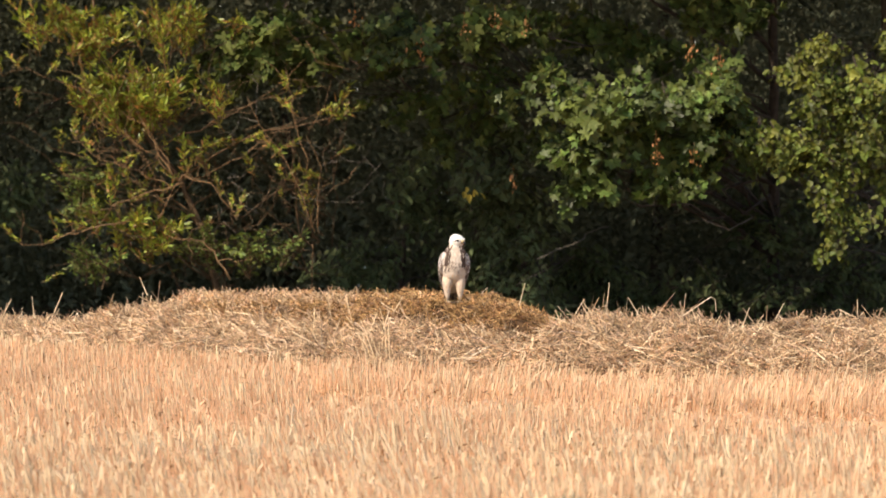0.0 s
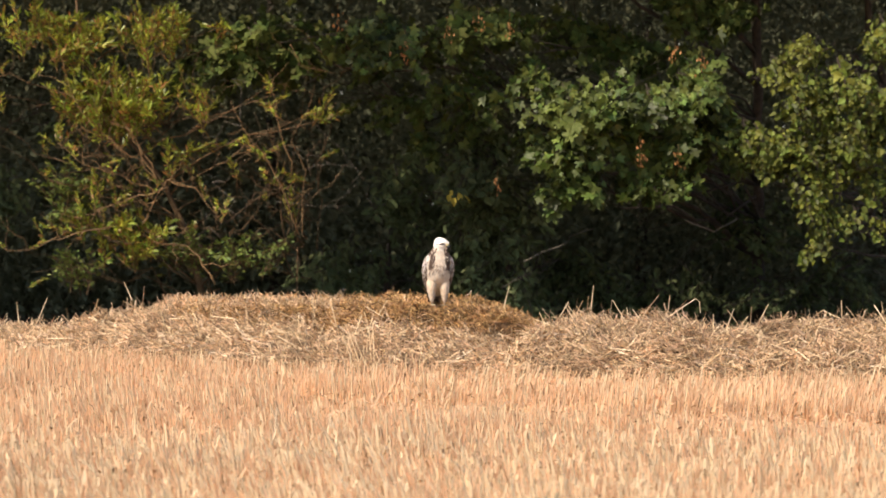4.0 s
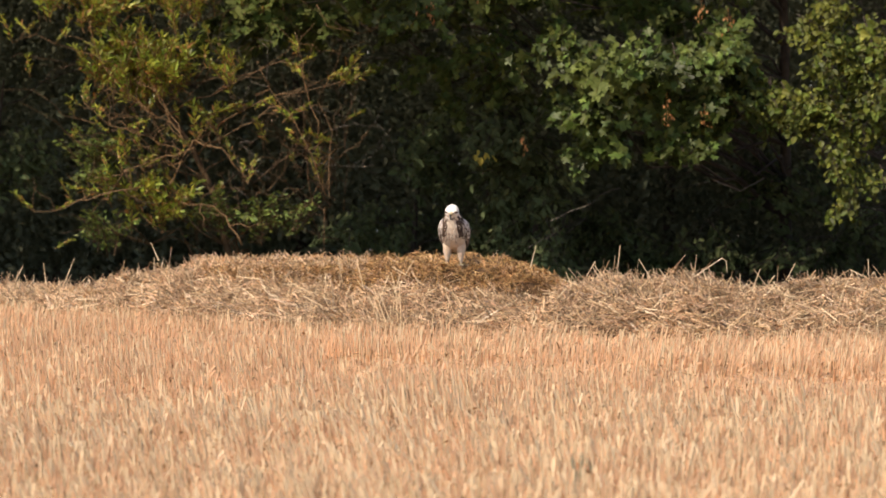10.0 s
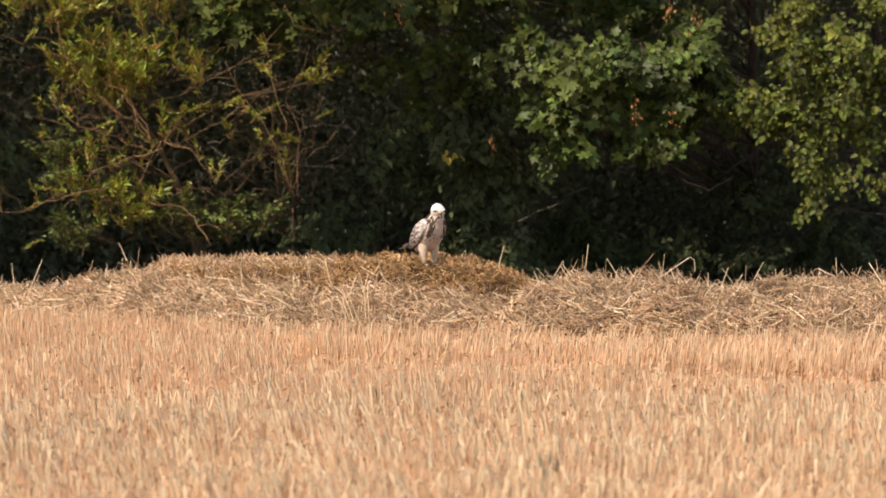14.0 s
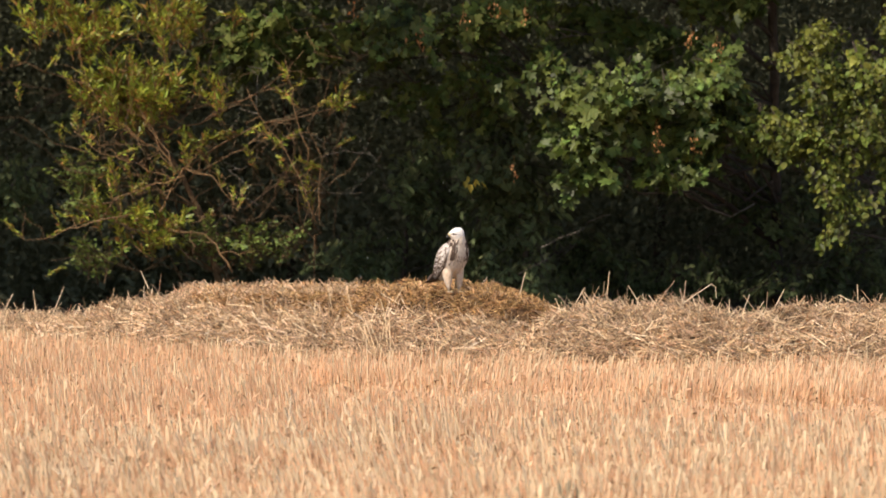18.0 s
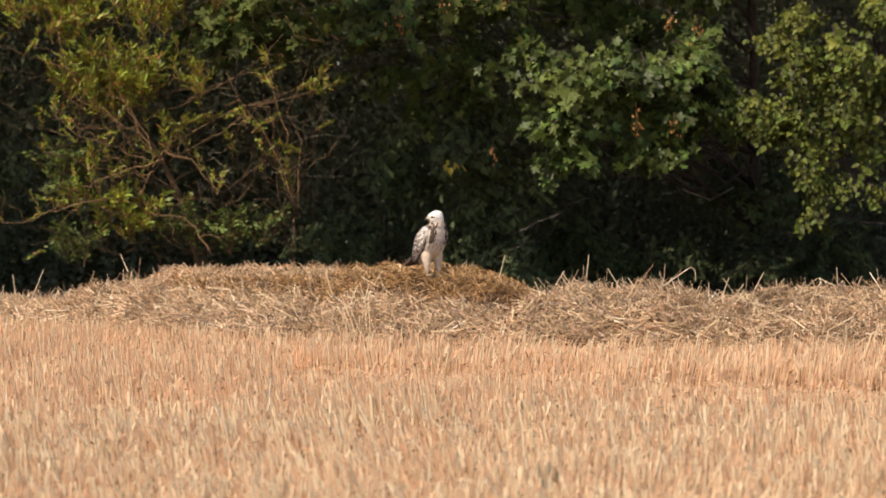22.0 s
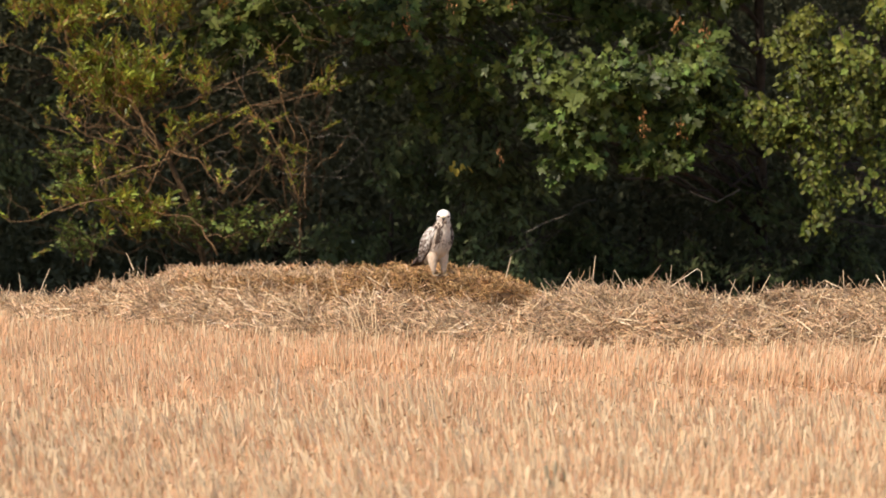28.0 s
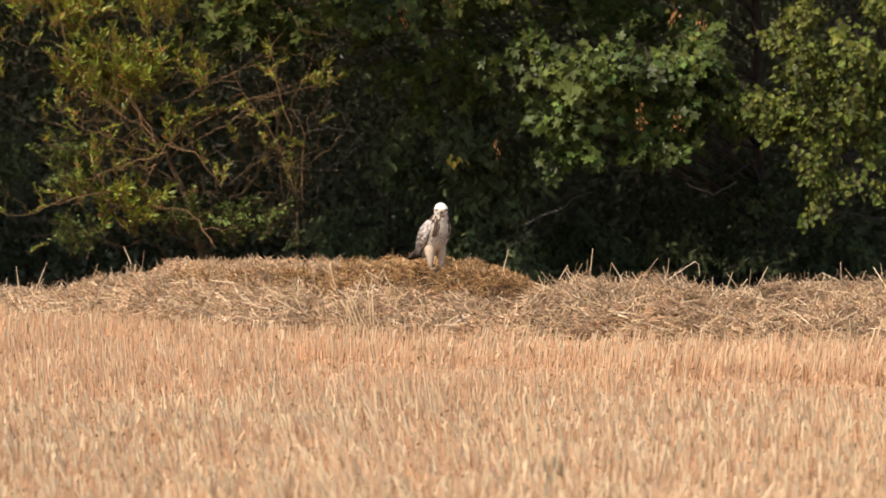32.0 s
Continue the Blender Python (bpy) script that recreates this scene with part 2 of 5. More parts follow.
# ---- ground: one sheet to the horizon ----
def build_ground():
    edges = [-2500, -600, -150, -40, -12, -6, -3, 0, 3, 6, 12, 40, 150, 600, 2500]
    ys = [-2500, -600, -100, 0, 12, 20, 26, 32, 36, 40, 44, 48, 52, 58, 70, 110, 300, 900, 2500]
    verts = [(x, y, 0.0) for y in ys for x in edges]
    n = len(edges)
    faces = [(j * n + i, j * n + i + 1, (j + 1) * n + i + 1, (j + 1) * n + i) for j in range(len(ys) - 1) for i in range(n - 1)]
    tagged(new("ground", mesh_of("ground", verts, faces, [SOIL])), "dry pale soil of a harvested grain field", "ground", kind="structure")
    rng = np.random.default_rng(5)
    xs, ys = np.linspace(-24, 24, 70), 47.6 + 92 * np.linspace(0, 1, 46) ** 1.8
    verts, faces = [], []
    for j, y in enumerate(ys):
        for i, x in enumerate(xs):
            edge = min(1.0, j / 5, (len(ys) - 1 - j) / 3, i / 3, (len(xs) - 1 - i) / 3)
            verts.append((x, y + 0.25 * rng.standard_normal() * (j > 0), -0.02 + edge * (0.05 + 0.05 * noise.noise((x * 0.8, y * 0.8, 3)))))
    n = len(xs)
    faces = [(j * n + i, j * n + i + 1, (j + 1) * n + i + 1, (j + 1) * n + i) for j in range(len(ys) - 1) for i in range(n - 1)]
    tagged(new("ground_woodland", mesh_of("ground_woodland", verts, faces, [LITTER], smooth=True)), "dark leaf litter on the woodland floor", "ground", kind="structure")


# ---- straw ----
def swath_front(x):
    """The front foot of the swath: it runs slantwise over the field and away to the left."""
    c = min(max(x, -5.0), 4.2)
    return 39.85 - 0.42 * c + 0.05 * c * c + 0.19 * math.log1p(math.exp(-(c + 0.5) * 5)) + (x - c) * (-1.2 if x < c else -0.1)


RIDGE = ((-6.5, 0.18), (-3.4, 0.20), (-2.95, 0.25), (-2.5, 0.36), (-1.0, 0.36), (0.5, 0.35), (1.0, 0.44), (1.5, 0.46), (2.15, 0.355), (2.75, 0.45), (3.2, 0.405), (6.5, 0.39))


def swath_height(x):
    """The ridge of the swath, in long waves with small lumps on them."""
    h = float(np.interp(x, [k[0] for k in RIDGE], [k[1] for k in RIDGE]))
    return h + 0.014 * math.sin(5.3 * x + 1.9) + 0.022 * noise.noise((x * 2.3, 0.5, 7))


SWATH_DEEP = 1.35


def swath_z(x, s):
    """Height of the swath s metres behind its front foot."""
    q = s / SWATH_DEEP
    if q <= 0 or q >= 1:
        return 0.0
    return swath_height(x) * (math.sin(math.pi * q) ** 0.55) * (1 + 0.22 * noise.noise((x * 4, s * 4, 1.5)) + 0.16 * noise.noise((x * 9, s * 9, 8.5)))


MOUND_X0, MOUND_X1 = -2.45, 1.12
MOUND_S0, MOUND_S1 = 0.40, 2.15


def ease(q):
    q = min(1.0, max(0.0, q))
    return q * q * (3 - 2 * q)


def mound_z(x, s):
    """Height of the golden heap that lies on the swath, s metres behind the swath's foot: a flat top with a steep front."""
    q = (s - MOUND_S0) / (MOUND_S1 - MOUND_S0)
    if not (MOUND_X0 < x < MOUND_X1 and 0 < q < 1):
        return 0.0
    ends = ease((x - MOUND_X0) / 0.40) ** 0.6 * ease((MOUND_X1 - x) / 0.85) ** 0.42
    rim = 0.14 + 0.13 * noise.noise((x * 2.6, 1.7, 3.1))
    top = 0.522 + 0.055 * q + 0.02 * math.sin(1.6 * x + 2.6) - 0.055 * ease((-0.1 - x) / 1.0)
    pit = ease(noise.noise((x * 4.5, s * 6.5, 6.1)) * 2.4 + 0.1) * ease((0.55 - q) / 0.3)
    top *= 1 - 0.36 * pit
    return top * ends * ease(q / rim) ** 0.8 * ease((1 - q) / 0.22) * (1 + 0.06 * noise.noise((x * 4.5, s * 4.5, 4.5)) + 0.09 * noise.noise((x * 12, s * 12, 9.5)))


def heap(name, z_of, x0, x1, s0, s1, mat, parent, step=0.05):
    nx, ns = int((x1 - x0) / step) + 1, int((s1 - s0) / step) + 1
    verts, faces = [], []
    for j in range(ns):
        for i in range(nx):
            x, s = x0 + (x1 - x0) * i / (nx - 1), s0 + (s1 - s0) * j / (ns - 1)
            z = z_of(x, s)
            if z > 0.02:
                z += 0.022 * noise.noise((x * 17, s * 17, 2)) + 0.02 * noise.noise((x * 40, s * 40, 6))
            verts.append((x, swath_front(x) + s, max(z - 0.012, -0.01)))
    for j in range(ns - 1):
        for i in range(nx - 1):
            quad = (j * nx + i, j * nx + i + 1, (j + 1) * nx + i + 1, (j + 1) * nx + i)
            if any(verts[k][2] > 0.0 for k in quad):
                faces.append(quad)
    return piece(name, mesh_of(name, verts, faces, [mat], smooth=True), parent)


def straws(count, place, rng, length, radius, lift):
    """Many straws, each a crooked three-sided blade, at points and headings that place() gives."""
    verts, faces = [], []
    for _ in range(count):
        p, along, up = place(rng)
        size = rng.uniform(*length)
        r = rng.uniform(*radius)
        d = (along + up * rng.gauss(0.0, lift)).normalized()
        side = d.cross(up)
        if side.length < 1e-3:
            continue
        side.normalize()
        top = side.cross(d)
        kink = side * rng.gauss(0, 0.05) * size + top * rng.gauss(0, 0.05) * size
        k = len(verts)
        for s, w in ((-0.5, 1.0), (0.05, 1.0), (0.5, 0.75)):
            c = p + d * size * s + (kink if s == 0.05 else Vector((0, 0, 0)))
            for a in (0.0, 2.1, 4.2):
                verts.append(tuple(c + r * w * (math.cos(a) * side + math.sin(a) * top)))
        for i in (0, 3):
            for a in range(3):
                b = (a + 1) % 3
                faces.append((k + i + a, k + i + b, k + i + 3 + b, k + i + 3 + a))
    return verts, faces


def on_heap(z_of, x0, x1, s0, s1, proud):
    def place(rng):
        while True:
            x, s = rng.uniform(x0, x1), s0 + (s1 - s0) * rng.random() ** 1.35
            z = z_of(x, s)
            if z > 0.015:
                break
        e = 0.04
        slope_x, slope_s = (z_of(x + e, s) - z) / e, (z_of(x, s + e) - z) / e
        up = Vector((-max(-2, min(2, slope_x)), -max(-2.5, min(2.5, slope_s)), 1)).normalized()
        a = rng.gauss(0, 1.0) + 0.9 * noise.noise((x * 3.0, s * 3.0, 3.3)) if rng.random() < 0.35 else rng.uniform(0, 6.3)
        along = Vector((math.cos(a), math.sin(a), 0))
        along = (along - up * along.dot(up)).normalized()
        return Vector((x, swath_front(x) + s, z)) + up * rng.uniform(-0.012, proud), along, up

    return place


def build_straw():
    rng = random.Random(11)
    swath = tagged(empty("straw_swath", 0, 0, 0), "long swath of loose pale dry straw across the stubble", "straw swath")
    heap("matted_core", swath_z, -6.5, 6.5, 0.0, SWATH_DEEP, SHADED_STRAW, swath)
    v, f = straws(36000, on_heap(swath_z, -4.6, 4.2, 0.0, SWATH_DEEP, 0.06), rng, (0.06, 0.25), (0.0014, 0.0029), 0.6)
    tagged(piece("straw_cover", mesh_of("straw_cover", v, f, [STRAW]), swath, None, "tangled pale straw stalks"), kind="stuff")
    v, f = straws(2500, on_heap(swath_z, -6.5, 6.5, 0.0, SWATH_DEEP, 0.03), rng, (0.12, 0.34), (0.0018, 0.0030), 0.2)
    tagged(piece("straw_spread", mesh_of("straw_spread", v, f, [STRAW]), swath, None, "tangled pale straw stalks"), kind="stuff")
    v, f = straws(4200, on_heap(swath_z, -4.7, 4.2, 0.1, 0.9, 0.05), rng, (0.08, 0.24), (0.0014, 0.0028), 1.2)
    tagged(piece("upright_straw", mesh_of("upright_straw", v, f, [STRAW]), swath, None, "straw ends sticking out of the swath"), kind="stuff")
    v, f = straws(1300, on_heap(swath_z, -4.3, 4.2, 0.0, 0.80, 0.07), rng, (0.12, 0.36), (0.0021, 0.0036), 0.7)
    tagged(piece("bright_straw", mesh_of("bright_straw", v, f, [PALE_STRAW]), swath, None, "long bleached straws over the swath"), kind="stuff")
    v, f = straws(4200, on_heap(swath_z, -4.5, 4.2, 0.0, 0.90, 0.065), rng, (0.12, 0.38), (0.0019, 0.0034), 0.7)
    tagged(piece("long_straw", mesh_of("long_straw", v, f, [STRAW]), swath, None, "long crossed straws over the swath"), kind="stuff")
    # single straws on the near face
    shapes = []
    for k in range(7):
        one = Shape()
        n = 0.10 + 0.045 * k
        mid = Vector((0, 0.02 * math.sin(k * 2.3), 0.02 * math.cos(k * 1.7))) * n * 3
        one.tube([(-n / 2, 0, 0), mid, (n / 2, 0, 0)], [0.0028, 0.0028, 0.0022], 5)
        shapes.append(one.mesh("straw", [PALE_STRAW if k == 3 else STRAW]))
    put = on_heap(swath_z, -3.9, 3.6, 0.04, 0.62, 0.05)
    for k in range(290):
        p, along, up = put(rng)
        d = (along + up * rng.gauss(0.15, 0.5)).normalized()
        piece("straw", shapes[k % 7], swath, Matrix.Translation(p + up * 0.015) @ d.to_track_quat("X", "Z").to_matrix().to_4x4())
    # tall straws that stand clear of the swath
    def standing(x, s, z, lean_x, size, r=0.0045, hook=0.0):
        one = Shape()
        pts = [(0, 0, 0), (lean_x * size * 0.5, 0.01, size * 0.5), (lean_x * size, 0.0, size)]
        if hook:
            pts.append((lean_x * size + hook * 0.5, 0.0, size + 0.02))
            pts.append((lean_x * size + hook, 0.0, size))
            pts.append((lean_x * size + hook * 1.1, 0.0, size - 0.08))
        one.tube(pts, taper(r * 1.2, r * 0.8, len(pts)), 6)
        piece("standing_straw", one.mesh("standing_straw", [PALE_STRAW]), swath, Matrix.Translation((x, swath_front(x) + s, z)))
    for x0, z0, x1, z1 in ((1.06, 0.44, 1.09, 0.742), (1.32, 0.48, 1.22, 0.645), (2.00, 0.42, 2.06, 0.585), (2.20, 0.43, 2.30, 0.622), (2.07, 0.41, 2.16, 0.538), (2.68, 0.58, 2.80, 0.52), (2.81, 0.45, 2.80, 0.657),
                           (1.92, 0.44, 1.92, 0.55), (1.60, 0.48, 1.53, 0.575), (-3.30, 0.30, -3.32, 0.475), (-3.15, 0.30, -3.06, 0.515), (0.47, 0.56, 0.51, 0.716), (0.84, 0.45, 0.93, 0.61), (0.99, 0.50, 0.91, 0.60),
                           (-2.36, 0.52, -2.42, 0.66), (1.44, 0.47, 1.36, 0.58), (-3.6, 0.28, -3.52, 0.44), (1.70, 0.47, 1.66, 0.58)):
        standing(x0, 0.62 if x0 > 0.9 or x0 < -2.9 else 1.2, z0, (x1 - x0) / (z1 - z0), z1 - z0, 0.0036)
    standing(1.60, 0.62, 0.52, 1.45, 0.115, 0.0030, 0.06)
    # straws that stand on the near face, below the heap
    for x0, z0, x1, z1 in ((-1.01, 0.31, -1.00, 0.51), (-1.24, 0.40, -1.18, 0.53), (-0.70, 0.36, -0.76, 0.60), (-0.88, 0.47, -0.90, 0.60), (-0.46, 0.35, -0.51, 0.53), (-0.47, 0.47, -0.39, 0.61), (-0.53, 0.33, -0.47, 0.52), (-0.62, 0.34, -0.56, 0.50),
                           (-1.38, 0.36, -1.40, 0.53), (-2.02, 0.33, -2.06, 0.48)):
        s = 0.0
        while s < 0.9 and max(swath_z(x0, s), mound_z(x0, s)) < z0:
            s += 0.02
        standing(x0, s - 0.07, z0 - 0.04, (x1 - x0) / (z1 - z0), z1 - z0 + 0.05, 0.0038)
    for k in range(11):
        standing(-0.55 + rng.gauss(0, 0.07), 0.04 + rng.uniform(0, 0.08), 0.12 + rng.uniform(0, 0.06), rng.gauss(0, 0.28), rng.uniform(0.17, 0.34), 0.0036)

    mound = tagged(empty("straw_mound", 0, 0, 0), "flat heap of golden brown broken straw on the swath", "straw heap")
    heap("matted_core", mound_z, MOUND_X0, MOUND_X1, MOUND_S0, MOUND_S1, SHADED_CHAFF, mound, 0.04)
    v, f = straws(18000, on_heap(mound_z, MOUND_X0 + 0.5, MOUND_X1, MOUND_S0 + 0.16, 1.9, 0.04), rng, (0.03, 0.12), (0.0013, 0.0029), 0.75)
    tagged(piece("straw_cover", mesh_of("straw_cover", v, f, [CHAFF]), mound, None, "short golden brown straw pieces"), kind="stuff")
    v, f = straws(8000, on_heap(mound_z, MOUND_X0, -0.7, 0.72, 1.9, 0.05), rng, (0.04, 0.16), (0.0013, 0.0029), 0.75)
    tagged(piece("pale_cover", mesh_of("pale_cover", v, f, [STRAW]), mound, None, "paler straw at the flat end of the heap"), kind="stuff")
    v, f = straws(9000, on_heap(mound_z, MOUND_X0 + 0.15, MOUND_X1, MOUND_S0, 0.80, 0.05), rng, (0.03, 0.12), (0.0013, 0.0029), 0.75)
    tagged(piece("brown_cover", mesh_of("brown_cover", v, f, [DARK_CHAFF]), mound, None, "weathered brown straw on the heap's steep side"), kind="stuff")
    v, f = straws(700, on_heap(mound_z, MOUND_X0, MOUND_X1, 0.6, 1.6, 0.05), rng, (0.06, 0.17), (0.0016, 0.0030), 0.6)
    tagged(piece("bright_straw", mesh_of("bright_straw", v, f, [STRAW]), mound, None, "longer pale straws over the heap"), kind="stuff")
    v, f = straws(2200, on_heap(mound_z, MOUND_X0, MOUND_X1, 0.6, 1.8, 0.02), rng, (0.05, 0.11), (0.0015, 0.0028), 1.1)
    tagged(piece("upright_straw", mesh_of("upright_straw", v, f, [CHAFF]), mound, None, "short straw ends sticking up"), kind="stuff")
    shapes = []
    for k in range(5):
        one = Shape()
        n = 0.05 + 0.035 * k
        one.tube([(-n / 2, 0, 0), (0, 0.006 * k, 0.004), (n / 2, 0, 0)], [0.0026, 0.0026, 0.0020], 5)
        shapes.append(one.mesh("straw", [STRAW if k > 3 else CHAFF]))
    put = on_heap(mound_z, MOUND_X0 + 0.1, MOUND_X1 - 0.1, 0.42, 1.1, 0.035)
    for k in range(230):
        p, along, up = put(rng)
        d = (along + up * rng.gauss(0.1, 0.3)).normalized()
        piece("straw", shapes[k % 5], mound, Matrix.Translation(p + up * 0.012) @ d.to_track_quat("X", "Z").to_matrix().to_4x4())


def build_stubble():
    rng = np.random.default_rng(3)
    along = np.array([0.69, -0.724])
    across = np.array([0.724, 0.69])
    rows = 0.13

    def field(count, x0, x1, y0, y1, name):
        plants = count // 4
        px, py = rng.uniform(x0, x1, plants), rng.uniform(y0, y1, plants)
        a, b = px * along[0] + py * along[1], px * across[0] + py * across[1]
        b = np.round(b / rows) * rows + rng.normal(0, 0.016, plants)
        px, py = a * along[0] + b * across[0], a * along[1] + b * across[1]
        of = rng.integers(0, plants, count)
        vigour, tilt_x, tilt_y = rng.normal(1.0, 0.12, plants)[of], rng.normal(0, 0.075, plants)[of], rng.normal(0, 0.075, plants)[of]
        x, y = px[of] + rng.normal(0, 0.020, count), py[of] + rng.normal(0, 0.020, count)
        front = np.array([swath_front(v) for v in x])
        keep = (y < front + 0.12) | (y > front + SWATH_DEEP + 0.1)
        # a wheel track runs beside the swath
        gap = 36.3 - 0.82 * x - y
        track = (gap > 0.0) & (gap < 0.7) & (x > -0.9)
        keep &= ~(track & (rng.random(count) < 0.78))
        keep &= y < 47.6
        x, y, n = x[keep], y[keep], int(keep.sum())
        vigour, tilt_x, tilt_y = vigour[keep], tilt_x[keep], tilt_y[keep]
        h = np.clip(vigour * rng.normal(0.150, 0.022, n), 0.05, 0.25)
        h *= 1 + 0.18 * np.sin(x * 1.3 + y * 0.9) * np.sin(y * 1.7 - x * 0.6)
        gap = 36.3 - 0.82 * x - y
        h[(gap > 0.0) & (gap < 0.7) & (x > -0.9)] *= 0.35
        low = (gap > 0.7) & (gap < 4.2) & (x > -0.9)
        h[low] *= 0.60 + 0.10 * gap[low]
        h[(gap < 0.0) & (gap > -0.6) & (x > -0.9)] *= 1.15
        lean_x = tilt_x + rng.normal(0, 0.045, n) + 0.10 * np.sin(0.5 * x + 0.35 * y) + np.where(x > 0, 0.06, -0.02)
        lean_x -= 0.20 * np.clip((30.5 - y) / 3.0, 0, 1) * np.clip((1.2 - x) / 1.5, 0, 1)
        lean_y = tilt_y + rng.normal(0, 0.06, n)
        wild = rng.random(n) < 0.05
        lean_x[wild] += rng.normal(0, 0.5, int(wild.sum()))
        r = rng.uniform(0.0018, 0.0038, n)
        turn = rng.uniform(0, 6.3, n)
        pale = rng.random(n) < 0.13
        pale |= (y < 31) & (rng.random(n) < 0.15)
        r[pale] *= np.where(y[pale] < 31, 1.75, 1.35)
        h[pale] *= 1.18
        lean_x[pale & (y < 31)] += rng.normal(-0.06, 0.16, int((pale & (y < 31)).sum()))
        brown = rng.random(n) < np.where(y < 32, 0.07, 0.05)
        h[brown] *= 0.9
        v = np.zeros((n, 6, 3))
        for k in range(3):
            c, s = np.cos(turn + 2.094 * k), np.sin(turn + 2.094 * k)
            v[:, k] = np.stack([x + r * c, y + r * s, np.full(n, -0.01)], -1)
            v[:, k + 3] = np.stack([x + lean_x * h + 0.85 * r * c, y + lean_y * h + 0.85 * r * s, h + 0.004 * s], -1)
        base = np.arange(n)[:, None, None] * 6
        f = base + np.array([[0, 1, 4, 3], [1, 2, 5, 4], [2, 0, 3, 5]])[None]
        me = mesh_of(name, v.reshape(-1, 3).tolist(), f.reshape(-1, 4).tolist(), [STUBBLE, PALE_STRAW, BROWN_LEAF], np.repeat(np.where(pale, 1, np.where(brown, 2, 0)), 3).tolist())
        tagged(new(name, me), "upright pale golden stubble of cut grain in rows", "stubble", kind="stuff")

    field(125000, -4.3, 4.3, 21.5, 46.0, "stubble")
    field(26000, -9.0, 9.0, -8.0, 47.0, "stubble_field")
    def leaves(count, name, mat, low, high, size, wide, label):
        """Dry leaf blades: short bent ribbons among the stalks."""
        x, y = rng.uniform(-4.3, 4.3, count), 21.5 + 24.0 * rng.random(count) ** 1.3
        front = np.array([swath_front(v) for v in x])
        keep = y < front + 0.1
        x, y = x[keep], y[keep]
        n = len(x)
        a, lift, long, w = rng.uniform(0, 6.3, n), rng.normal(0.5, 0.7, n), rng.uniform(*size, n), rng.uniform(*wide, n)
        z = rng.uniform(low, high, n)
        d = np.stack([np.cos(a) * np.cos(lift), np.sin(a) * np.cos(lift), np.sin(lift)], -1)
        side = np.stack([-np.sin(a), np.cos(a), rng.normal(0, 0.5, n)], -1)
        start = np.stack([x, y, z], -1)
        mid = start + d * (long * 0.5)[:, None]
        end = mid + (d * rng.uniform(0.2, 0.5, n)[:, None] + np.stack([0 * x, 0 * x, -rng.uniform(0.0, 0.5, n)], -1)) * long[:, None]
        h = side * (w / 2)[:, None]
        v = np.stack([start - h, start + h, mid - h, mid + h, end - h * 0.3, end + h * 0.3], 1)
        v[:, :, 2] = np.maximum(v[:, :, 2], 0.004)
        f = np.arange(n)[:, None, None] * 6 + np.array([[0, 1, 3, 2], [2, 3, 5, 4]])[None]
        tagged(new(name, mesh_of(name, v.reshape(-1, 3).tolist(), f.reshape(-1, 4).tolist(), [mat])), label, "straw", kind="stuff")

    leaves(30000, "dry_leaf", STUBBLE, 0.01, 0.12, (0.05, 0.13), (0.005, 0.011), "pale dry leaf blades among the stubble")
    leaves(11000, "brown_leaf", BROWN_LEAF, 0.07, 0.16, (0.025, 0.07), (0.005, 0.009), "short curled brown leaf ends on the stubble")
    # cut straws lying among the stubble
    r2 = random.Random(8)

    def lying(rng):
        a = rng.uniform(0, 6.3)
        while True:
            x, y = rng.uniform(-4, 4), rng.uniform(22, 43)
            if y < swath_front(x):
                break
        return Vector((x, y, rng.uniform(0.01, 0.12))), Vector((math.cos(a), math.sin(a), 0)), Vector((0, 0, 1))

    v, f = straws(5000, lying, r2, (0.06, 0.16), (0.0016, 0.003), 0.25)
    tagged(new("straw_litter", mesh_of("straw_litter", v, f, [STUBBLE])), "loose straw lying among the stubble", "straw", kind="stuff")


build_ground()
build_straw()
build_stubble()


# ---- leaves and sprays ----
def half_leaf(kind):
    """One half of a leaf's outline, from base to tip, at unit length."""
    if kind == "maple":
        polar = ((165, 0.22), (140, 0.34), (118, 0.60), (104, 0.68), (92, 0.62), (74, 0.44), (60, 0.72), (48, 0.92), (38, 0.80), (25, 0.50), (17, 0.72), (9, 0.80))
        return [(0, 0)] + [(r * math.cos(radians(a)), r * math.sin(radians(a))) for a, r in polar] + [(1, 0)]
    if kind == "round":
        return [(0, 0), (0.06, 0.21), (0.20, 0.34), (0.30, 0.33), (0.42, 0.42), (0.55, 0.36), (0.68, 0.34), (0.80, 0.19), (0.90, 0.14), (1.08, 0.0)]
    if kind == "lance":
        return [(0, 0), (0.2, 0.11), (0.5, 0.145), (0.8, 0.085), (1, 0)]
    return [(0, 0), (0.15, 0.17), (0.45, 0.26), (0.75, 0.18), (1, 0)]


def leaf_form(kind, fold=0.3):
    half = half_leaf(kind)
    n = len(half)
    verts = [(x, y, y * fold - 0.12 * x * x) for x, y in half] + [(x, -y, y * fold - 0.12 * x * x) for x, y in half[1:-1]]
    other = [0] + [n + i for i in range(n - 2)] + [n - 1]
    return verts, [tuple(range(n))[::-1], tuple(other)]


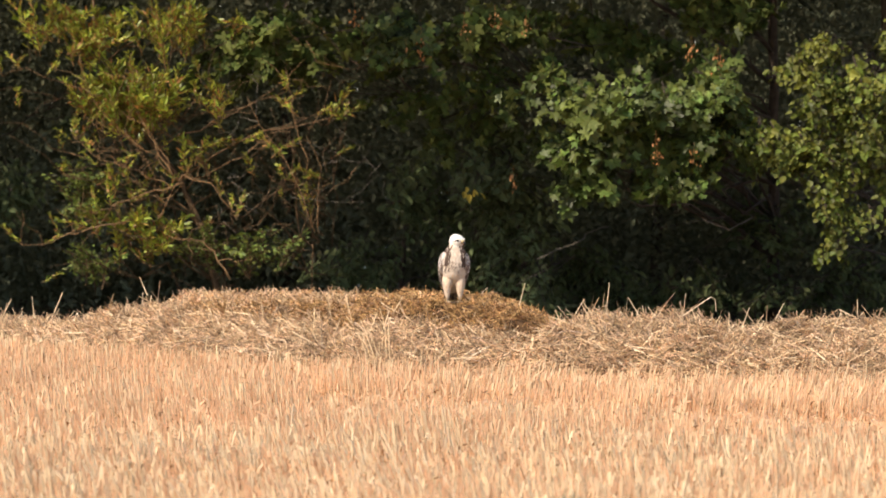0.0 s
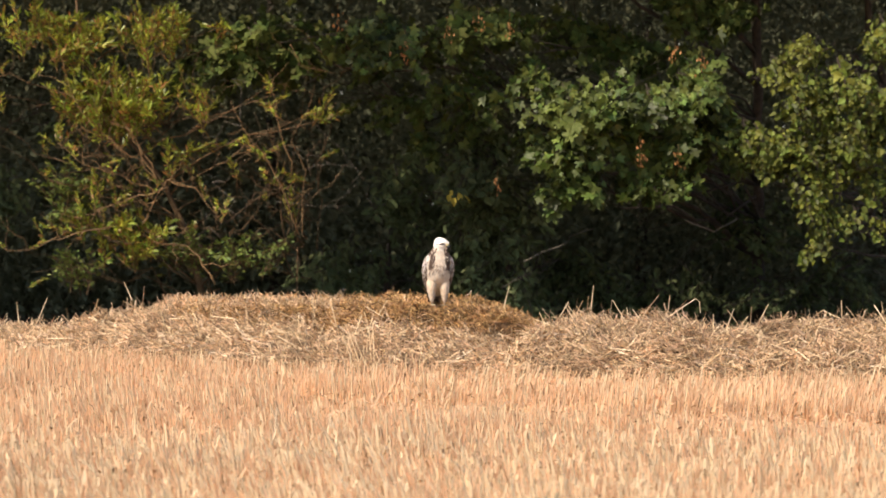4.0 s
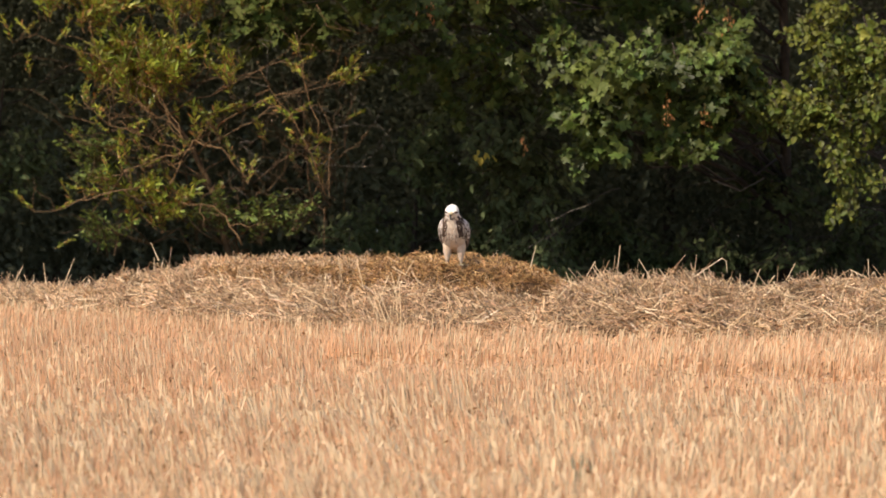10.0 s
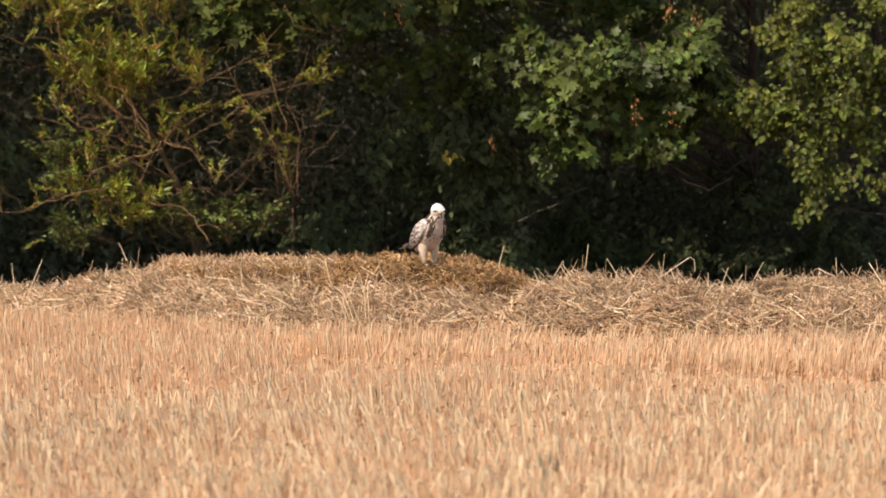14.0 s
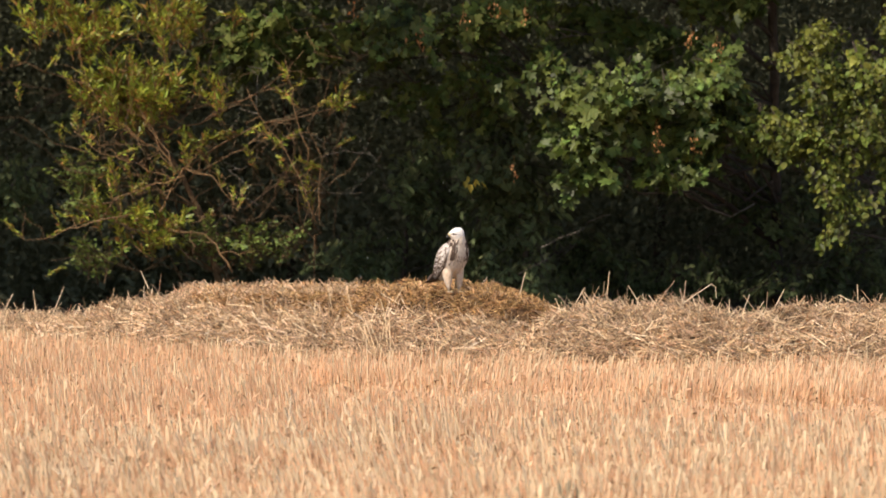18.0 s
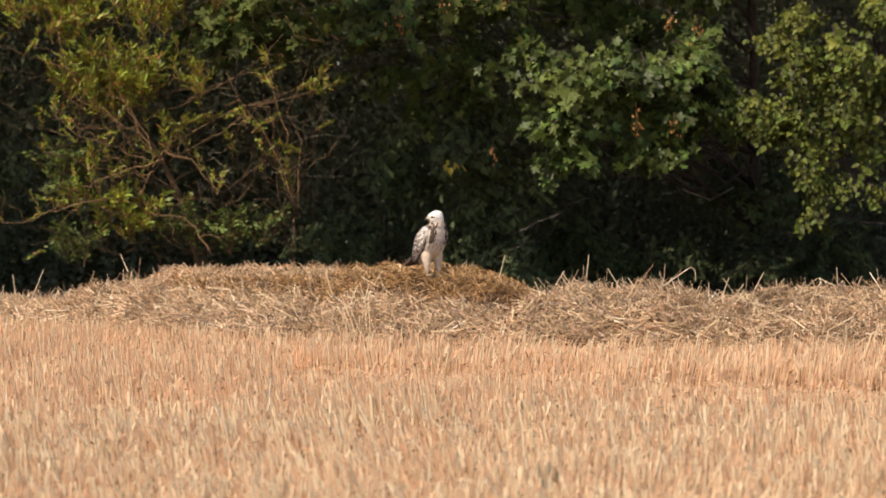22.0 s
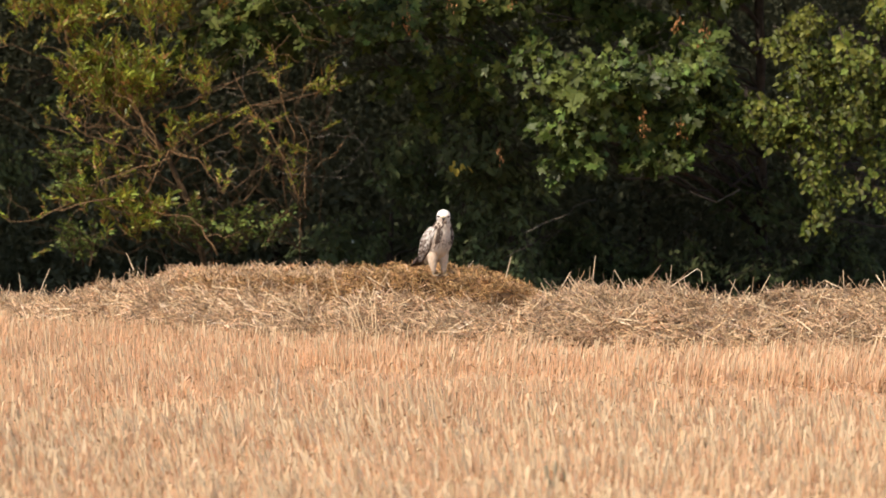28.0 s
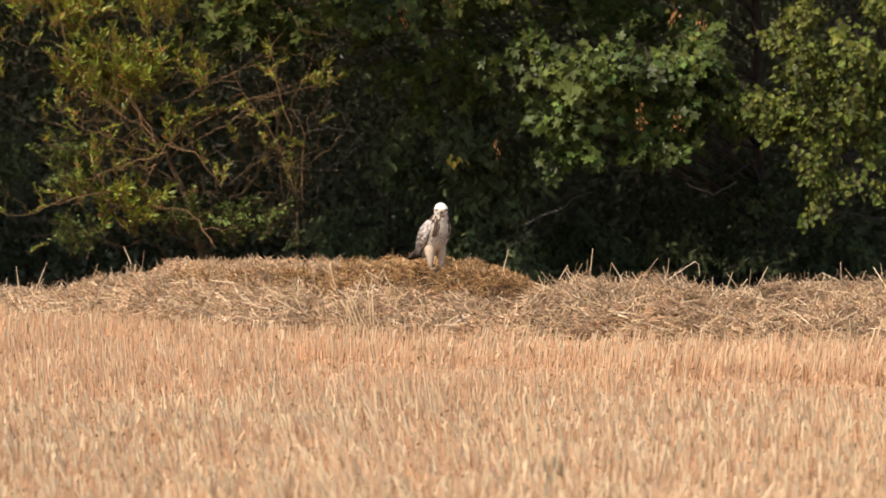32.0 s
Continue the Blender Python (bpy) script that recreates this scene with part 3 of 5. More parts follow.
def leaf_places(rng, count, reach, size, flat, steep=False):
    """Poses of leaves along a twig that runs from 0 to reach on +x."""
    out = []
    for i in range(count):
        s = (i + rng.random()) / count
        base = Vector((reach * (0.1 + 0.9 * s), 0, -0.12 * reach * s * s)) + Vector((0, rng.gauss(0, 0.3), rng.gauss(0, 0.16))) * reach * (0.2 if steep else 0.5) * (1 - 0.4 * s)
        side = 1 if i % 2 else -1
        d = Vector((rng.uniform(0.2, 0.9), side * rng.uniform(0.2, 0.9), rng.uniform(-0.7, 0.1))).normalized()
        if steep:
            d = Vector((1, side * rng.uniform(0.15, 1.1), rng.gauss(0, 0.55))).normalized()
        up = Vector((rng.gauss(0.3, 0.45), rng.gauss(0, 0.45), flat)).normalized()
        y = up.cross(d).normalized()
        z = d.cross(y)
        k = size * rng.uniform(0.45, 1.2)
        m = Matrix(((d.x, y.x, z.x), (d.y, y.y, z.y), (d.z, y.z, z.z))) * k
        out.append(Matrix.Translation(base) @ m.to_4x4())
    return out


class Sprays:
    """A few leafy twigs of one kind, whose meshes the trees share."""

    def __init__(self, kind, leaf_mat, twig_mat, seed, variants=5, count=16, reach=0.45, size=0.075, flat=1.0):
        rng = random.Random(seed)
        self.meshes, self.twigs, self.places, self.leaves = [], [], [], []
        for _ in range(variants):
            places = leaf_places(rng, count, reach, size, flat, kind == "lance")
            s, t = Shape(), Shape()
            line = [(0, 0, 0), (reach * 0.5, 0.02, -0.02), (reach, 0, -0.12 * reach)]
            for shape in (s, t):
                shape.tube(line, [0.005, 0.004, 0.002], 3, 1, False)
                for m in places:
                    p = m.translation
                    q = min(1.0, max(0.05, p.x / reach - 0.1))
                    shape.tube([(reach * q, 0, -0.12 * reach * q * q), p], [0.0012, 0.0006], 3, 1, False)
            for m in places:
                verts, faces = leaf_form(kind, rng.uniform(0.1, 0.5))
                s.add([m @ Vector(p) for p in verts], faces, 0)
            self.meshes.append(s.mesh(kind + "_spray", [leaf_mat, twig_mat]))
            self.twigs.append(t.mesh(kind + "_twig", [leaf_mat, twig_mat]))
            self.places.append(places)
        for fold in (0.15, 0.3, 0.45):
            verts, faces = leaf_form(kind, fold)
            self.leaves.append(mesh_of(kind + "_leaf", verts, faces, [leaf_mat]))

    def put(self, tree, m, rng, name="leaf_spray", single=False):
        k = rng.randrange(len(self.meshes))
        if not single:
            piece(name, self.meshes[k], tree, m)
            return 0
        piece("twig", self.twigs[k], tree, m)
        for place in self.places[k]:
            piece("leaf", self.leaves[rng.randrange(3)], tree, m @ place)
        return len(self.places[k])


MAPLE = Sprays("maple", MAPLE_LEAF, BARK, 21, 8, 20, 0.48, 0.084, 0.9)
SHADED_MAPLE = Sprays("maple", SHADE_LEAF, BARK, 22, 6, 17, 0.50, 0.084, 0.8)
WILLOW = Sprays("lance", WILLOW_LEAF, SHOOT, 23, 10, 32, 0.36, 0.080, 0.45)
ROUND = Sprays("round", ROUND_LEAF, BARK, 24, 9, 27, 0.40, 0.065, 0.7)
ELDER = Sprays("oval", DARK_LEAF, BARK, 25, 8, 34, 0.46, 0.088, 0.9)
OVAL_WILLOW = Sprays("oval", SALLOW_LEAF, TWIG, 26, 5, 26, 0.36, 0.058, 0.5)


LIFT = 0.15


def tree(name, label, base, trunk, masses, bark, seed, singles=0, single_from=None, droop=(5, 55), loose=0.25):
    """A trunk along the given points, a limb to each mass (x, y, z, rx, ry, rz, sprays, kind) and leafy sprays filling it."""
    rng = random.Random(seed)
    base = (base[0], base[1], LIFT)
    thing = tagged(empty(name, *base), label, "tree" if "tree" in name else "shrub")
    b = Vector(base)
    pts = [Vector(p) for p, _ in trunk]
    pts[0].z = -LIFT
    pts = [p - Vector((b.x, b.y, 0)) for p in pts]
    s = Shape()
    fine, radii = [], []
    for i in range(len(pts) - 1):
        for k in range(4):
            q = k / 4
            fine.append(pts[i].lerp(pts[i + 1], q) + Vector((rng.gauss(0, 1), rng.gauss(0, 1), 0)) * trunk[i][1] * 0.15)
            radii.append(trunk[i][1] * (1 - q) + trunk[i + 1][1] * q)
    fine.append(pts[-1])
    radii.append(trunk[-1][1])
    s.tube(fine, radii, 9)
    piece("trunk", s.mesh("trunk", [bark], True), thing)
    left = singles
    for n, (x, y, z, rx, ry, rz, count, kind) in enumerate(masses):
        c = Vector((x - b.x, y - b.y, z))
        start = min(range(len(fine)), key=lambda i: abs(fine[i].z - (c.z - 0.35 * abs(c.x - fine[i].x) - 0.1)) + 0.15 * (fine[i] - c).length)
        limb = Shape()
        r0 = min(radii[start] * 0.6, 0.005 + 0.004 * (fine[start] - c).length)
        line = bend(fine[start], c, 6, 0.035, rng, -0.05)
        limb.tube(line, taper(r0, 0.003, len(line)), 6)
        for k in range(2 if bark == TWIG else 6):
            end = c + Vector((rng.uniform(-1, 1) * rx, rng.uniform(-1, 1) * ry, rng.uniform(-1, 1) * rz)) * 0.8
            some = bend(line[rng.randint(2, 5)], end, 4, 0.05, rng)
            limb.tube(some, taper(0.004, 0.0018, len(some)), 4, 0, False)
        piece("limb", limb.mesh("limb", [bark], True), thing)
        knots = []
        for k in range(max(2, count // 5)):
            q = Vector((rng.gauss(0, 1), rng.gauss(0, 1), rng.gauss(0, 1))).normalized() * rng.uniform(0.45, 0.95)
            knots.append(q)
        for k in range(count):
            q = knots[k % len(knots)]
            while True:
                u = Vector((rng.uniform(-1, 1), rng.uniform(-1, 1), rng.uniform(-1, 1)))
                if u.length < 1:
                    break
            u = q * (1 - loose) + u * (0.42 + 0.58 * loose)
            p = c + Vector((u.x * rx, u.y * ry, u.z * rz * 0.9))
            yaw = math.atan2(u.y - 0.75, u.x * 1.2 + rng.gauss(0, 0.35)) + rng.gauss(0, 0.5)
            m = Matrix.Translation(p) @ pose(0, 0, 0, rng.gauss(0, 14), rng.uniform(*droop), math.degrees(yaw)) @ Matrix.Scale(rng.uniform(0.75, 1.15), 4)
            m = m @ Matrix.Translation((-0.2, 0, 0))
            alone = left > 0 and single_from is not None and n in single_from and u.y < 0.2
            left -= kind.put(thing, m, rng, single=alone)
    return thing


def build_trees():
    w, o, mp, du, rd, el = WILLOW, OVAL_WILLOW, MAPLE, SHADED_MAPLE, ROUND, ELDER
    # willow bush
    t = tree("willow_bush", "yellow-green willow bush with many bare brown stems at the wood's edge", (-2.0, 50.3, 0),
             (((-1.98, 50.3, -0.05), 0.034), ((-2.20, 50.2, 0.78), 0.027), ((-2.39, 50.1, 1.22), 0.022), ((-2.80, 50.1, 1.72), 0.015), ((-3.15, 50.1, 2.4), 0.012), ((-3.2, 50.2, 3.4), 0.010)),
             ((-2.80, 49.9, 1.92, 0.46, 0.45, 0.36, 125, w), (-3.15, 50.0, 2.45, 0.34, 0.4, 0.34, 46, w), (-2.45, 50.0, 2.55, 0.46, 0.4, 0.26, 32, w), (-3.22, 49.9, 1.90, 0.18, 0.3, 0.22, 10, w), (-3.55, 50.1, 2.62, 0.30, 0.4, 0.24, 14, w),
              (-2.05, 49.9, 1.95, 0.24, 0.35, 0.22, 8, w), (-2.20, 49.8, 1.45, 0.26, 0.3, 0.26, 6, w), (-1.62, 49.8, 1.50, 0.30, 0.3, 0.30, 3, w), (-2.95, 49.8, 0.78, 0.40, 0.3, 0.26, 15, w), (-1.45, 50.0, 2.00, 0.25, 0.3, 0.24, 3, w), (-1.95, 50.1, 2.45, 0.32, 0.4, 0.22, 6, w),
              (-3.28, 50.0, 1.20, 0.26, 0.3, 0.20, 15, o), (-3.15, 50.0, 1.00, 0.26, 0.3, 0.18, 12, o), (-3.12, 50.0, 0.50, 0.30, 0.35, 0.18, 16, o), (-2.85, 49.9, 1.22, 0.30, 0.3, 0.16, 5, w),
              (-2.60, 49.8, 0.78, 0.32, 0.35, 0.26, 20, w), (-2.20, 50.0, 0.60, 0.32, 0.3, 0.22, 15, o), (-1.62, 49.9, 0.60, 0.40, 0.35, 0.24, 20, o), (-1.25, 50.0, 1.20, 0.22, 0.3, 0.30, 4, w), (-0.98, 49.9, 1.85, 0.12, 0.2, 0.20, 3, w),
              (-3.0, 50.3, 3.4, 0.9, 0.7, 0.5, 30, w), (-2.2, 50.5, 4.2, 0.9, 0.7, 0.6, 26, w)), TWIG, 31, droop=(-85, -15), loose=0.7)
    rng = random.Random(32)
    for root, tip, r, k in (((-1.95, 50.2, 0.2), (-2.55, 49.8, 1.25), 0.022, 5), ((-2.1, 50.1, 0.5), (-3.0, 49.8, 1.0), 0.016, 5), ((-2.3, 50.1, 0.95), (-1.9, 49.8, 1.5), 0.014, 5),
                            ((-2.45, 50.0, 1.1), (-3.2, 49.8, 1.75), 0.014, 4), ((-1.25, 50.3, -0.1), (-1.15, 49.9, 1.0), 0.016, 5), ((-1.2, 50.1, 0.7), (-1.6, 49.8, 1.85), 0.009, 6),
                            ((-1.15, 50.1, 0.75), (-1.35, 49.8, 1.75), 0.008, 6), ((-1.12, 50.1, 0.8), (-0.95, 49.8, 1.75), 0.005, 4), ((-1.1, 50.1, 0.9), (-1.75, 49.8, 1.35), 0.010, 5),
                            ((-1.2, 50.1, 0.5), (-1.95, 49.8, 0.95), 0.010, 5), ((-1.9, 50.1, 0.3), (-3.5, 49.7, 0.45), 0.012, 4),
                            ((-2.9, 50.1, 1.75), (-3.95, 49.8, 1.98), 0.010, 3), ((-1.95, 50.1, 0.4), (-1.5, 49.8, 1.2), 0.012, 4), ((-2.6, 50.0, 1.4), (-2.1, 49.7, 2.1), 0.011, 5)):
        s = Shape()
        b = Vector((t.location.x, t.location.y, 0))
        line = bend(Vector(root) - b, Vector(tip) - b, 6, 0.06, rng, -0.03)
        s.tube(line, taper(r * 0.5, r * 0.16, len(line)), 6)
        for _ in range(k):
            a = line[rng.randint(2, 5)]
            d = (line[6] - line[2]).normalized() + Vector((rng.gauss(0, 0.5), rng.gauss(-0.1, 0.3), rng.gauss(0.2, 0.35)))
            some = bend(a, a + d * rng.uniform(0.25, 0.6), 4, 0.04, rng)
            s.tube(some, taper(min(r * 0.2, 0.0022), 0.0011, len(some)), 4, 0, False)
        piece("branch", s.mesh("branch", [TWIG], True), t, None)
        for i in (3, 5, 6) if tip[0] < -2.3 else (6,):
            at = line[i] + Vector((rng.gauss(0, 0.12), rng.gauss(-0.05, 0.08), rng.gauss(0.03, 0.12)))
            w.put(t, Matrix.Translation(at) @ pose(0, 0, 0, 0, rng.uniform(-85, -20), rng.uniform(0, 360)) @ Matrix.Scale(rng.uniform(0.4, 0.65), 4), rng)
    b = Vector((t.location.x, t.location.y, 0))
    # crooked arms with leafy ends
    for r, leafy, *way in ((0.013, 1, (-2.56, 0.86), (-2.46, 1.08), (-2.36, 1.26), (-2.28, 1.30)), (0.012, 1, (-2.34, 1.20), (-2.60, 1.12), (-2.94, 1.0), (-3.08, 0.92)), (0.016, 0, (-1.95, 0.35), (-2.06, 0.60), (-2.19, 0.70), (-2.47, 0.73)),
                           (0.011, 1, (-2.33, 1.25), (-2.10, 1.18), (-1.96, 0.98), (-1.88, 0.88)), (0.008, 1, (-3.05, 1.95), (-3.32, 2.02), (-3.70, 2.16), (-3.92, 2.10)), (0.012, 1, (-2.85, 0.86), (-3.29, 0.76), (-3.47, 0.66), (-3.74, 0.64)),
                           (0.009, 1, (-2.38, 1.20), (-2.60, 1.42), (-2.85, 1.60), (-3.10, 1.72)), (0.009, 0, (-2.40, 1.22), (-2.55, 1.50), (-2.75, 1.80), (-2.85, 2.10)), (0.008, 1, (-2.42, 1.15), (-2.75, 1.30), (-3.05, 1.40), (-3.30, 1.58)),
                           (0.008, 0, (-1.20, 0.80), (-1.35, 1.20), (-1.60, 1.60), (-1.80, 1.95)), (0.007, 0, (-1.18, 0.80), (-1.15, 1.20), (-1.25, 1.60), (-1.10, 1.95)),
                           (0.007, 0, (-2.65, 1.45), (-2.95, 1.70), (-3.15, 1.95), (-3.25, 2.30)), (0.006, 0, (-2.70, 1.60), (-2.60, 2.00), (-2.45, 2.30), (-2.40, 2.60)),
                           (0.007, 0, (-1.25, 1.28), (-1.36, 1.69), (-1.43, 2.05), (-1.47, 2.2)), (0.010, 0, (-2.42, 1.25), (-2.60, 1.55), (-2.72, 1.72), (-2.95, 1.86)), (0.0030, 0, (-1.42, 1.09), (-1.15, 1.04), (-0.9, 1.05), (-0.76, 1.02)),
                           (0.0035, 0, (-1.15, 1.36), (-0.95, 1.40), (-0.72, 1.37), (-0.60, 1.22)), (0.005, 0, (-1.30, 2.42), (-1.18, 2.26), (-0.92, 2.18), (-0.75, 2.24))):
        s = Shape()
        line = [Vector((x, 49.62, z)) - b for x, z in way]
        line = [p.lerp(q, k / 3) + Vector((rng.gauss(0, 0.012), 0, rng.gauss(0, 0.012))) for p, q in zip(line, line[1:]) for k in range(3)] + [line[-1]]
        s.tube(line, taper(r * 0.62, r * 0.25, len(line)), 6)
        for _ in range(5):
            a = line[rng.randint(2, 9)]
            some = bend(a, a + Vector((rng.gauss(0, 0.2), rng.gauss(0, 0.1), rng.gauss(0.12, 0.18))), 4, 0.06, rng)
            s.tube(some, taper(r * 0.28, 0.0012, len(some)), 4, 0, False)
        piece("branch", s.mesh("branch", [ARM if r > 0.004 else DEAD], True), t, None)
        for k in (5, 7, 9) if leafy else ():
            w.put(t, Matrix.Translation(line[k]) @ pose(0, 0, 0, 0, rng.uniform(-85, -20), rng.uniform(0, 360)) @ Matrix.Scale(rng.uniform(0.5, 0.75), 4), rng)
    # fine crooked twigs, some of them dead and pale
    for k in range(24):
        s = Shape()
        a = Vector((rng.uniform(-2.1, -1.05), rng.uniform(49.5, 50.0), rng.uniform(0.5, 1.9))) - b
        turn = rng.uniform(-0.6, 3.7)
        line = bend(a, a + Vector((math.cos(turn), rng.gauss(0, 0.3), math.sin(turn))) * rng.uniform(0.2, 0.5), 5, 0.09, rng)
        s.tube(line, taper(0.0032, 0.0014, len(line)), 4, 0, False)
        side = line[3] + Vector((rng.gauss(0, 0.12), 0, rng.gauss(0.05, 0.12)))
        s.tube(bend(line[3], side, 3, 0.08, rng), taper(0.003, 0.0014, 4), 4, 0, False)
        piece("twig", s.mesh("twig", [DEAD if k % 6 == 0 else TWIG], True), t, None)
    fans = (((-2.05, 50.1, 0.35), (-3.45, -1.75), (0.75, 1.35), 3), ((-2.45, 50.0, 1.05), (-3.6, -2.0), (1.3, 2.35), 5), ((-1.2, 50.1, 0.55), (-2.0, -0.85), (1.1, 2.0), 3))
    for root, xs, zs, count in fans:
        for _ in range(count):
            s = Shape()
            start = Vector(root) + Vector((rng.gauss(0, 0.12), rng.gauss(0, 0.1), rng.gauss(0, 0.16)))
            tip = Vector((rng.uniform(*xs), rng.uniform(49.5, 49.95), rng.uniform(*zs)))
            line = bend(start - b, tip - b, 6, 0.045, rng, -0.04)
            r = rng.uniform(0.003, 0.006)
            s.tube(line, taper(r, 0.0025, len(line)), 5)
            for _ in range(4):
                a = line[rng.randint(1, 5)]
                d = (line[6] - line[2]).normalized() + Vector((rng.gauss(0, 0.6), rng.gauss(0, 0.3), rng.gauss(0.2, 0.4)))
                some = bend(a, a + d * rng.uniform(0.15, 0.5), 4, 0.05, rng)
                s.tube(some, taper(0.0035, 0.0015, len(some)), 4, 0, False)
            piece("branch", s.mesh("branch", [TWIG], True), t, None)
            for k in (4, 6):
                if rng.random() < (0.7 if tip.x < -2.2 else 0.3):
                    w.put(t, Matrix.Translation(line[k]) @ pose(0, 0, 0, 0, rng.uniform(-80, -20), rng.uniform(0, 360)) @ Matrix.Scale(rng.uniform(0.35, 0.6), 4), rng)
    # maple with its boughs hanging over the edge
    t = tree("maple_tree", "green maple tree with lobed leaves and hanging brown seed keys", (2.98, 52.8, 0),
             (((2.98, 52.8, -0.05), 0.060), ((2.95, 52.5, 1.2), 0.050), ((2.90, 52.0, 2.4), 0.044), ((2.82, 51.7, 5.0), 0.036), ((2.6, 52.0, 8.0), 0.02)),
             ((1.12, 49.9, 1.90, 0.36, 0.35, 0.18, 16, mp), (1.22, 49.9, 1.62, 0.36, 0.35, 0.26, 24, mp), (1.22, 50.0, 1.28, 0.24, 0.3, 0.13, 12, mp), (1.75, 49.9, 1.90, 0.50, 0.4, 0.28, 28, mp), (1.78, 50.1, 1.52, 0.38, 0.35, 0.22, 22, mp),
              (1.72, 50.2, 1.28, 0.24, 0.3, 0.12, 9, mp), (2.30, 49.9, 2.08, 0.26, 0.35, 0.22, 22, mp), (1.62, 51.1, 2.46, 0.46, 0.4, 0.18, 14, du), (2.30, 50.1, 1.68, 0.26, 0.3, 0.18, 11, mp), (0.88, 49.8, 2.14, 0.14, 0.2, 0.10, 6, mp),
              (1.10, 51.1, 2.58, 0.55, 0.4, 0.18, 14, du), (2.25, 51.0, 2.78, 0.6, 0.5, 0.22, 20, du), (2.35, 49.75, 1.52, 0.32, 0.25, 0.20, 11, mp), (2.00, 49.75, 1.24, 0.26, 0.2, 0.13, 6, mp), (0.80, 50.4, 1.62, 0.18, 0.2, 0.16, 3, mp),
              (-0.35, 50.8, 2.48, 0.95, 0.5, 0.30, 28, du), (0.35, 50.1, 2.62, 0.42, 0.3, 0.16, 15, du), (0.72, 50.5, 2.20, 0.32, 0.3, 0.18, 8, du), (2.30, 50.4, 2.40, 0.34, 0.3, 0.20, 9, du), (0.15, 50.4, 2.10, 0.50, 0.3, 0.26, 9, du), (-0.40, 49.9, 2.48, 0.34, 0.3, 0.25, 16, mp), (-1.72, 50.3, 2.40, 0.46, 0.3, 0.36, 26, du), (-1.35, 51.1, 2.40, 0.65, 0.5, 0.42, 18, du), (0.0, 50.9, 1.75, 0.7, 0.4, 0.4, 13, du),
              # both du masses at x -0.9 are added out of view to shade the bushes
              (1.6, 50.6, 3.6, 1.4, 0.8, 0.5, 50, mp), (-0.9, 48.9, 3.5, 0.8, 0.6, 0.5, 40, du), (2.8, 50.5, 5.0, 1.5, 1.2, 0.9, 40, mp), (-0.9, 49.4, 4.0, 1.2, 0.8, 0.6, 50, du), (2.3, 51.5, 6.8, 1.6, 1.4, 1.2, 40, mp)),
             BARK, 33, singles=280, single_from=(0, 1, 3), loose=0.5)
    rng = random.Random(34)
    for x, y, z in ((-0.29, 49.6, 2.48), (-0.27, 49.6, 2.42), (-0.42, 49.6, 2.37), (-0.87, 49.6, 2.70), (0.08, 49.6, 2.61), (0.35, 49.6, 2.68), (0.62, 49.6, 2.64), (1.75, 49.5, 1.60), (1.76, 49.5, 1.50),
                    (2.28, 49.5, 2.32), (2.05, 49.5, 2.42), (2.08, 49.5, 1.50), (0.52, 49.7, 1.28)):
        s = Shape()
        for _ in range(14):
            m = Matrix.Translation((rng.gauss(0, 0.028), rng.gauss(0, 0.028), rng.uniform(-0.14, 0.02))) @ pose(0, 0, 0, rng.uniform(-60, 60), rng.uniform(50, 120), rng.uniform(0, 360)) @ Matrix.Scale(rng.uniform(0.022, 0.038), 4)
            verts, faces = leaf_form("oval", 0.15)
            s.add([m @ Vector(p) for p in verts], faces)
        s.tube([(0, 0, 0.08), (0, 0, -0.12)], [0.0015, 0.001], 3)
        piece("hanging_seed", s.mesh("hanging_seed", [SEED]), t, Matrix.Translation((x - t.location.x, y - t.location.y, z)), "cluster of dry orange-brown winged seeds")
    for x, z, size in ((0.40, 2.12, 0.085), (2.43, 2.68, 0.10), (2.12, 1.70, 0.07), (1.58, 2.36, 0.06)):
        verts, faces = leaf_form("maple", 0.4)
        piece("pale_leaf", mesh_of("pale_leaf", verts, faces, [PALE_GREEN]), t, Matrix.Translation((x - t.location.x, 49.5 - t.location.y, z - LIFT)) @ pose(0, 0, 0, 50, 55, 240 + 60 * x) @ Matrix.Scale(size, 4), "turned pale leaf")
